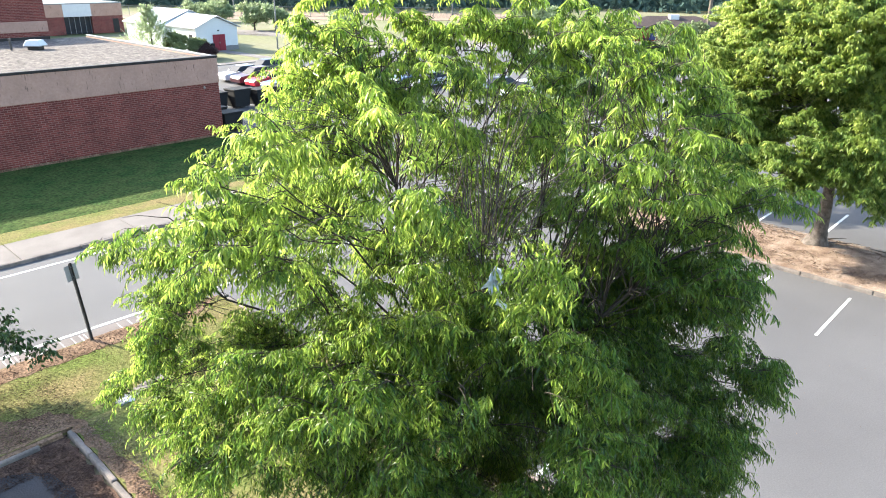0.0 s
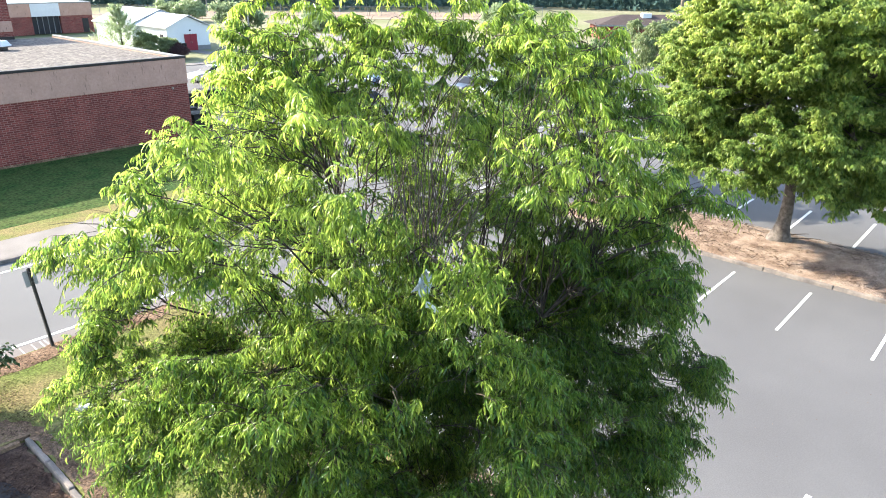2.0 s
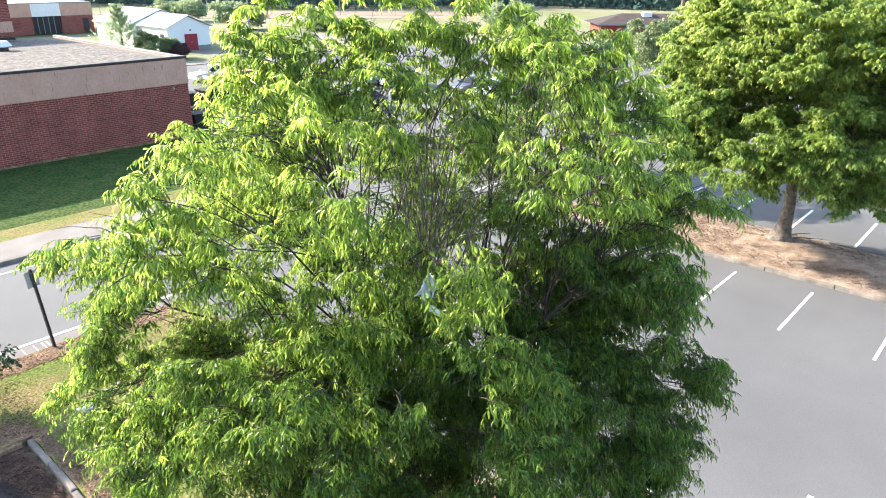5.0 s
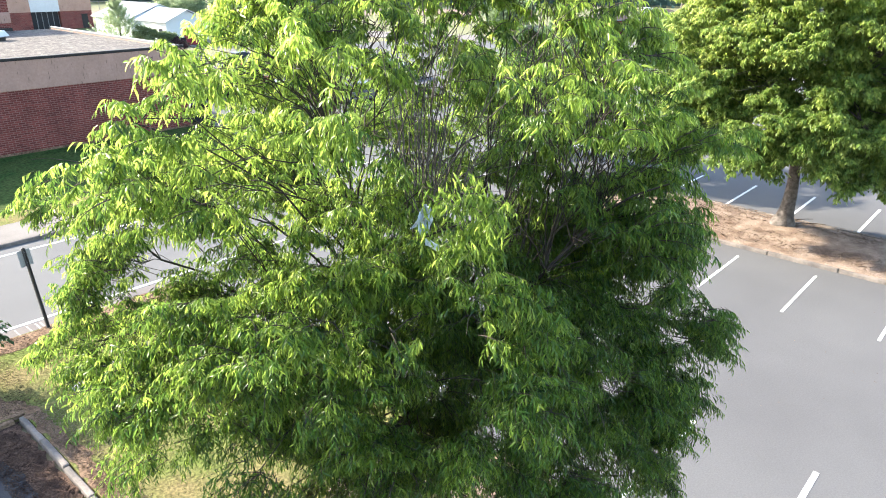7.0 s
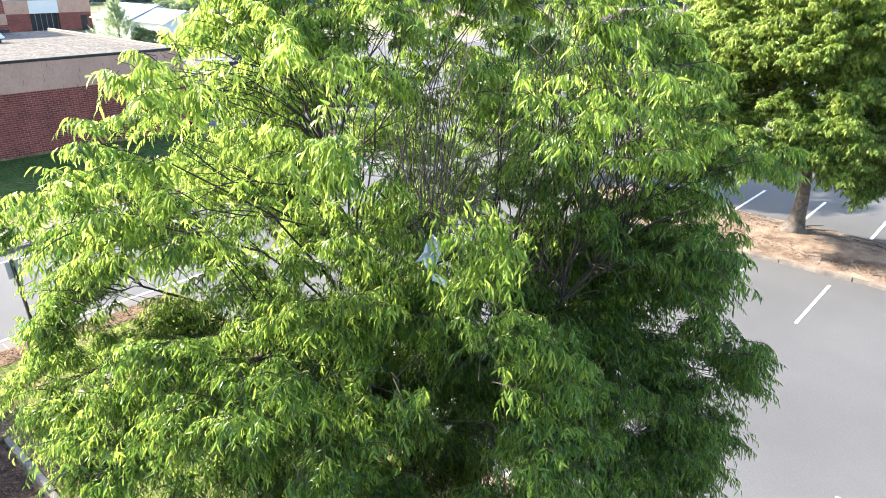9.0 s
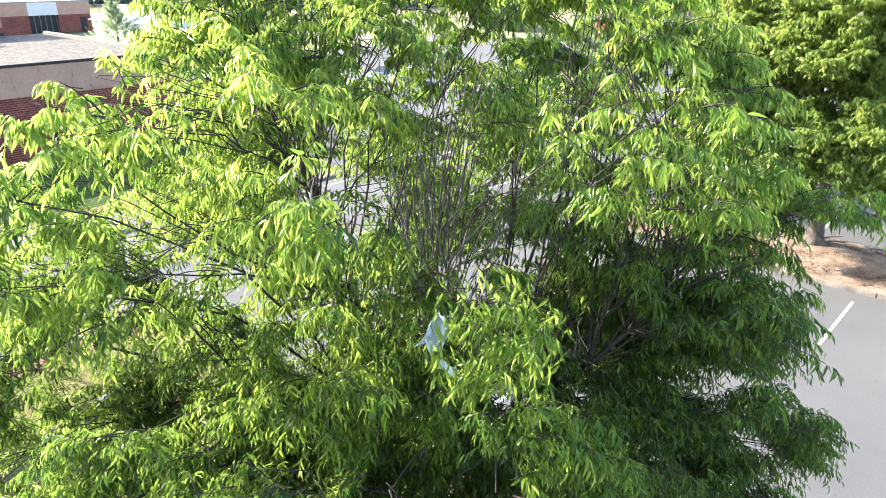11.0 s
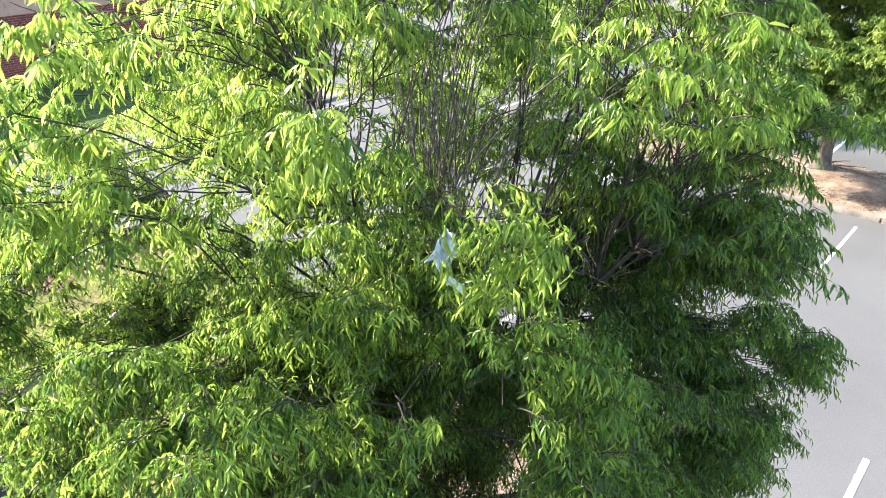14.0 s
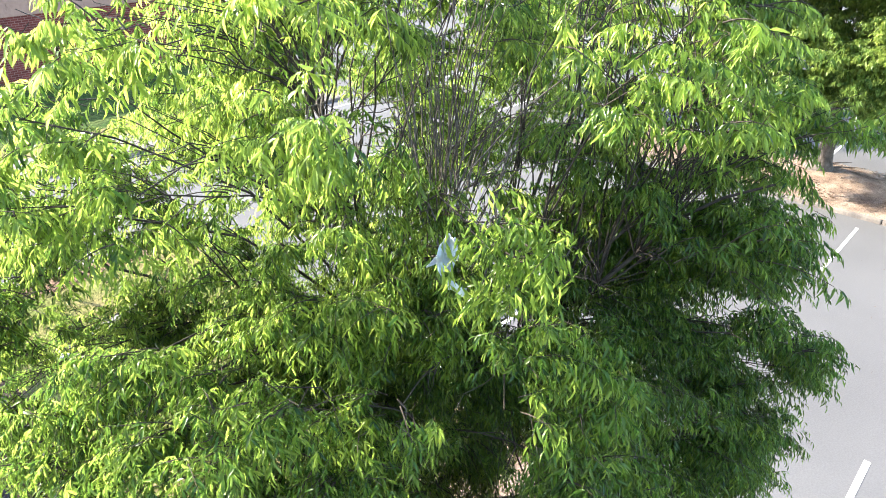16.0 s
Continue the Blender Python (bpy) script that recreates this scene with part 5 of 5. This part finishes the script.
L4 = lobe_shell(rng2, (24.6, 72, 3.5), 2.5, 2.6, 18, 0.95, -0.8)
make_tree("far_lot_tree", (24.6, 72, 0.0), L4, (24.6, 72, 1.6), 0.14, LEAFOLIVE, PALEBARK, "dull green tree before the pavilion", "tree", 12, per=8, density=60, leaf=0.3, wide=0.2,
          length=(0.4, 0.8), young_lit=0.4, sub=2, twigs=False)
L5 = [(-10.4, 14.8, 2.0, 0.38), (-10.0, 14.8, 1.65, 0.3), (-10.75, 14.8, 2.3, 0.36), (-11.2, 15.0, 2.2, 0.4)]
for _ in range(28):
    d = unit(rng2.normal(size=3)) * rng2.uniform(0.3, 1.0)
    L5.append((-13.9 + d[0] * 2.0, 15.45 + d[1] * 0.6, 2.9 + d[2] * 0.7, 0.55))
L5 += [(-14.9 + rng2.uniform(-0.9, 1.0), 14.0 + rng2.uniform(-1.2, 0.8), 3.0 + rng2.uniform(-0.5, 0.6), 0.6) for _ in range(22)]
L5 += [(-16.2 + rng2.uniform(-1.0, 1.0), 13.2 + rng2.uniform(-1.0, 0.9), 3.0 + rng2.uniform(-0.5, 0.6), 0.65) for _ in range(20)]
L5 += [(-13.5 + rng2.uniform(-0.7, 0.5), 13.7 + rng2.uniform(-0.7, 0.6), 2.75 + rng2.uniform(-0.4, 0.4), 0.55) for _ in range(14)]
make_tree("verge_tree", (-13.9, 15.35, 0.1), L5, (-13.9, 15.35, 1.5), 0.13, LEAF3, BARK, "dark leafy small tree beside the dark asphalt", "tree", 13, per=7, density=80, leaf=0.16, wide=0.28,
          length=(0.25, 0.45), droop=(0.0, 0.3), young_lit=0.2, sub=4, twigs=False)

# shrubs and small trees by the shed and field
def conifer(x, y, h, seed):
    """A young loose conifer: whorls of rising shoots on a straight stem."""
    rng = np.random.default_rng(seed)
    root = thing("young_conifer", Matrix.Translation((x, y, 0)), "loose pale green young conifer with a spiky top", "conifer")
    v, f = tubes([(np.array([[0, 0, 0], [0.03, 0, h * 0.5], [0, 0.02, h]]), np.array([0.13, 0.08, 0.02]))], 6)
    mesh_from("stem", v, f, BARK, root, True)
    org, out = [], []
    for k in range(620):
        ring = rng.integers(0, 9)
        s = (ring + rng.uniform(0.0, 0.45)) / 9
        a = ring * 0.7 + rng.integers(0, 6) * 1.047 + rng.normal(0, 0.16)
        r = (1 - s) ** 1.3 * h * 0.62 * rng.uniform(0.15, 1.0) + 0.03
        org.append((math.cos(a) * r, math.sin(a) * r, 0.4 + s * (h - 0.6) + 0.35 * r))
        out.append((math.cos(a) * 0.7, math.sin(a) * 0.7, 0.8))
    org, out = np.array(org), unit(np.array(out))
    n = len(org)
    lv, _ = sprays(rng, org, out, rng.uniform(0.6, 1.1, n), 11, 0.32, 0.13, np.full(n, -0.1), rng.uniform(0, 0.6, n))
    ob = mesh_from("foliage", lv[0], lv[1], LEAFPALE, root)
    add_young(ob, lv[2])
    tagged(ob, kind="stuff")


def shrub(name, x, y, r, h, mat, label, seed, leaf=0.25):
    rng = np.random.default_rng(seed)
    lobes = lobe_shell(rng, (x, y, h * 0.5), r, h * 0.42, 9, r * 0.42, -0.6)
    make_tree(name, (x, y, 0), lobes, (x, y, 0.4), 0.07, mat, BARK, label, "shrub", seed, per=8, density=int(95 * (0.6 / (r * 0.42)) ** 2 * 3), leaf=leaf, wide=0.25, length=(0.25, 0.5),
              droop=(0.0, 0.2), young_lit=0.3, sub=2, twigs=False, limb_r=0.03)


conifer(-35.8, 88.5, 6.2, 31)
shrub("round_shrub", -32.0, 88.0, 2.1, 2.7, LEAFOLIVE, "rounded green shrub beside the white shed", 32)
shrub("plum_shrub", -29.6, 88.2, 1.4, 1.4, LEAFRED, "low dark plum-coloured shrub by the shed", 33, 0.18)
for k, (x, y, r, h) in enumerate(((-34, 131, 2.2, 4.8), (-30.3, 131.5, 2.3, 4.6), (-47, 151, 3.0, 4.2), (-52, 152.5, 2.4, 3.8), (16.2, 131, 4.6, 4.2), (-17.8, 131, 2.9, 3.2), (56, 140, 3.6, 5.6))):
    rngk = np.random.default_rng(60 + k)
    lob = lobe_shell(rngk, (x, y, h * 0.52), r, h * 0.42, 22, r * 0.34, -0.9, None, 0.5)
    make_tree("field_tree", (x, y, -0.05), lob, (x, y, h * 0.25), 0.16, LEAFPALE, BARK, "small round tree at the edge of the field", "tree", 70 + k, per=8, density=22, leaf=0.42, wide=0.25,
              length=(0.5, 0.9), droop=(0.0, 0.3), young_lit=0.3, sub=1, twigs=False)

# woods along the far edge of the field
rng = np.random.default_rng(44)
woods = tagged(new("woods"), "belt of woods behind the field, haze put into its bluish green", "woods", kind="stuff")
n = 38000
sx = rng.uniform(-330, 330, n)
depth = rng.random(n) ** 1.6 * 26
far_y = 203 - 0.0004 * sx ** 2 + 9 * np.sin(sx * 0.05) + depth
top = 15 + 3.5 * np.sin(sx * 0.21 + 1.3 * np.sin(sx * 0.07)) + 2.2 * np.sin(sx * 0.53)
hz = top * np.clip(rng.random(n) ** 0.75, 0.02, 1)
pos = np.stack([sx, far_y + 5 * (hz / top) ** 2, hz], -1)
al = unit(rng.normal(size=(n, 3)) + np.array([0, -0.5, -0.5]))
v, f, y = leaf_cloud(pos, al, unit(rng.normal(size=(n, 3)) + [0, -0.8, 0.9]), rng.uniform(0.9, 2.1, n), rng.uniform(0.4, 0.9, n), rng.uniform(0, 0.5, n), True)
ob = mesh_from("canopy", v, f, LEAFHAZE, woods)
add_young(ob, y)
xs = np.linspace(-340, 340, 170)
prof = np.stack([xs, 217 - 0.0004 * xs ** 2 + 6 * np.sin(xs * 0.05), np.zeros(170)], -1)
topz = 12 + 3.0 * np.sin(xs * 0.21 + 1.3 * np.sin(xs * 0.07))
grid = np.concatenate([prof, prof + np.stack([0 * xs, 0 * xs + 4, topz * 0.6], -1), prof + np.stack([0 * xs, 0 * xs + 10, topz], -1), prof + np.stack([0 * xs, 0 * xs + 40, topz * 0.9], -1)])
i = (np.arange(3)[:, None] * 170 + np.arange(169)[None]).reshape(-1)
mesh_from("inner_mass", grid, np.stack([i, i + 1, i + 171, i + 170], -1), LEAFHAZE, woods, True)

# ---- torn plastic film caught in the crown ----
def film(name, pts_u, pts_v, shape, m, label):
    nu, nv = pts_u, pts_v
    gu, gv = np.meshgrid(np.linspace(0, 1, nu), np.linspace(0, 1, nv), indexing="ij")
    v = shape(gu, gv).reshape(-1, 3)
    i = (np.arange(nu - 1)[:, None] * nv + np.arange(nv - 1)[None]).reshape(-1)
    ob = mesh_from(name, v, np.stack([i, i + 1, i + nv + 1, i + nv], -1), PLASTIC, None, True)
    mod = ob.modifiers.new("thick", "SOLIDIFY")
    mod.thickness = 0.003
    ob.matrix_world = m
    return ob


bag = thing("plastic_bag", Matrix.Translation((0.47, 5.62, 7.93)) @ Matrix.Scale(0.72, 4), "torn pale translucent plastic bag snagged on twigs", "plastic bag")
s1 = film("sheet", 22, 16, lambda u, w: np.stack([(w - 0.5) * (0.05 + 0.13 * np.sin(np.pi * np.clip(u * 0.85 + 0.08, 0, 1))) + 0.05 * u, -0.05 * np.sin(6 * w + 3 * u) - 0.02 * np.sin(15 * u) + 0.018 * np.sin(23 * w + 11 * u), 0.36 * (u - 0.5)], -1), Matrix.Identity(4), "")
s2 = film("corner", 6, 6, lambda u, w: np.stack([-0.05 - 0.10 * u, 0.02 * np.sin(5 * w), -0.03 - 0.09 * u + (w - 0.5) * 0.10 * (1.05 - u)], -1), Matrix.Identity(4), "")
s3 = film("lower_piece", 8, 6, lambda u, w: np.stack([0.03 + 0.16 * u, -0.05 + 0.03 * np.sin(6 * u), -0.27 - 0.07 * u + (w - 0.5) * 0.09], -1), Matrix.Identity(4), "")
for o in (s1, s2, s3):
    o.parent = bag

# ---- single leaves picked out near the bag ----
rng = np.random.default_rng(77)
meshes = []
for k in range(6):
    v, f, y = leaf_cloud(np.zeros((1, 3)), np.array([[0, 0, -1.0]]), np.array([[0, -1.0, 0]]), np.array([0.085 + 0.009 * k]), np.array([0.0095 + 0.0006 * k]), np.array([0.10 + 0.08 * k]))
    ob = mesh_from("leaf", v, f, LEAF, main)
    add_young(ob, y)
    meshes.append(ob)
for k in range(300):
    ob = meshes[k] if k < 6 else new("leaf", meshes[k % 6].data)
    ob.parent = main
    d = unit(rng.normal(size=3) + np.array([0, -1.2, 0.5]))
    q = np.array([0.80, 5.62, 7.98]) + d * np.array([0.50, 0.42, 0.36]) * rng.uniform(0.75, 1.05) - np.array([0.35, 8.2, 0.1])
    ob.matrix_basis = pose(q[0], q[1], q[2], rng.uniform(-35, 35), rng.uniform(-40, 40), rng.uniform(-60, 60))

# ---- grass and straw ----
def tufts(name, u0, u1, v0, v1, z, count, mat, size, label, flat, seed):
    rng = np.random.default_rng(seed)
    uu, vv = rng.uniform(u0, u1, count), rng.uniform(v0, v1, count)
    pos = np.stack([OX + uu * UX + vv * VX, OY + uu * UY + vv * VY, np.full(count, z)], -1)
    al = unit(np.stack([rng.normal(size=count), rng.normal(size=count), np.abs(rng.normal(0, 1, count)) * (0.15 if flat else 1.4) + 0.05], -1))
    s = size * rng.uniform(0.5, 1.4, count)
    v, f, _ = leaf_cloud(pos, al, unit(rng.normal(size=(count, 3)) + [0, 0, 1]), s, s * (0.05 if flat else 0.09), np.zeros(count), True)
    return tagged(mesh_from(name, v, f, mat), label, "grass" if not flat else "pine straw", kind="stuff")


tufts("grass_verge", -34, -13, 22.7, 26, 0.11, 26000, DRYLAWN, 0.05, "short dry green grass blades on the verge", False, 1)
tufts("grass_island", -19.1, -13, 26.2, 45, 0.11, 24000, DRYLAWN, 0.055, "short dry grass blades on the tree island", False, 2)
tufts("straw_needles", 3.5, 7.6, 27, 48, 0.24, 12000, STRAW, 0.13, "loose pine needles on the bed", True, 3)
tufts("litter_bits", -23, -19.5, 26.45, 27.3, 0.005, 5000, DIRT, 0.06, "scattered dead leaves on dark asphalt", True, 4)
tufts("litter_drift", -20.35, -19.45, 27.2, 31, 0.005, 7000, DIRT, 0.06, "drift of dead leaves against the kerb", True, 7)
tufts("asphalt_debris", -8, 3, 28, 52, 0.001, 160, GRIT, 0.07, "sparse pale crumbs on the car park", True, 8)
tufts("roadside_bits", -34, -13, 22.05, 22.9, 0.117, 5000, DIRT, 0.085, "scattered dead leaves beside the road", True, 5)
tufts("soil_litter", -24, -18.7, 23.2, 26.0, 0.117, 7000, DIRT, 0.06, "dead leaves and twigs on the bare soil", True, 9)
tufts("kerbside_litter", -19.15, -18.55, 26.3, 31.0, 0.118, 3000, STRAW, 0.06, "dry needles along the kerb", True, 10)
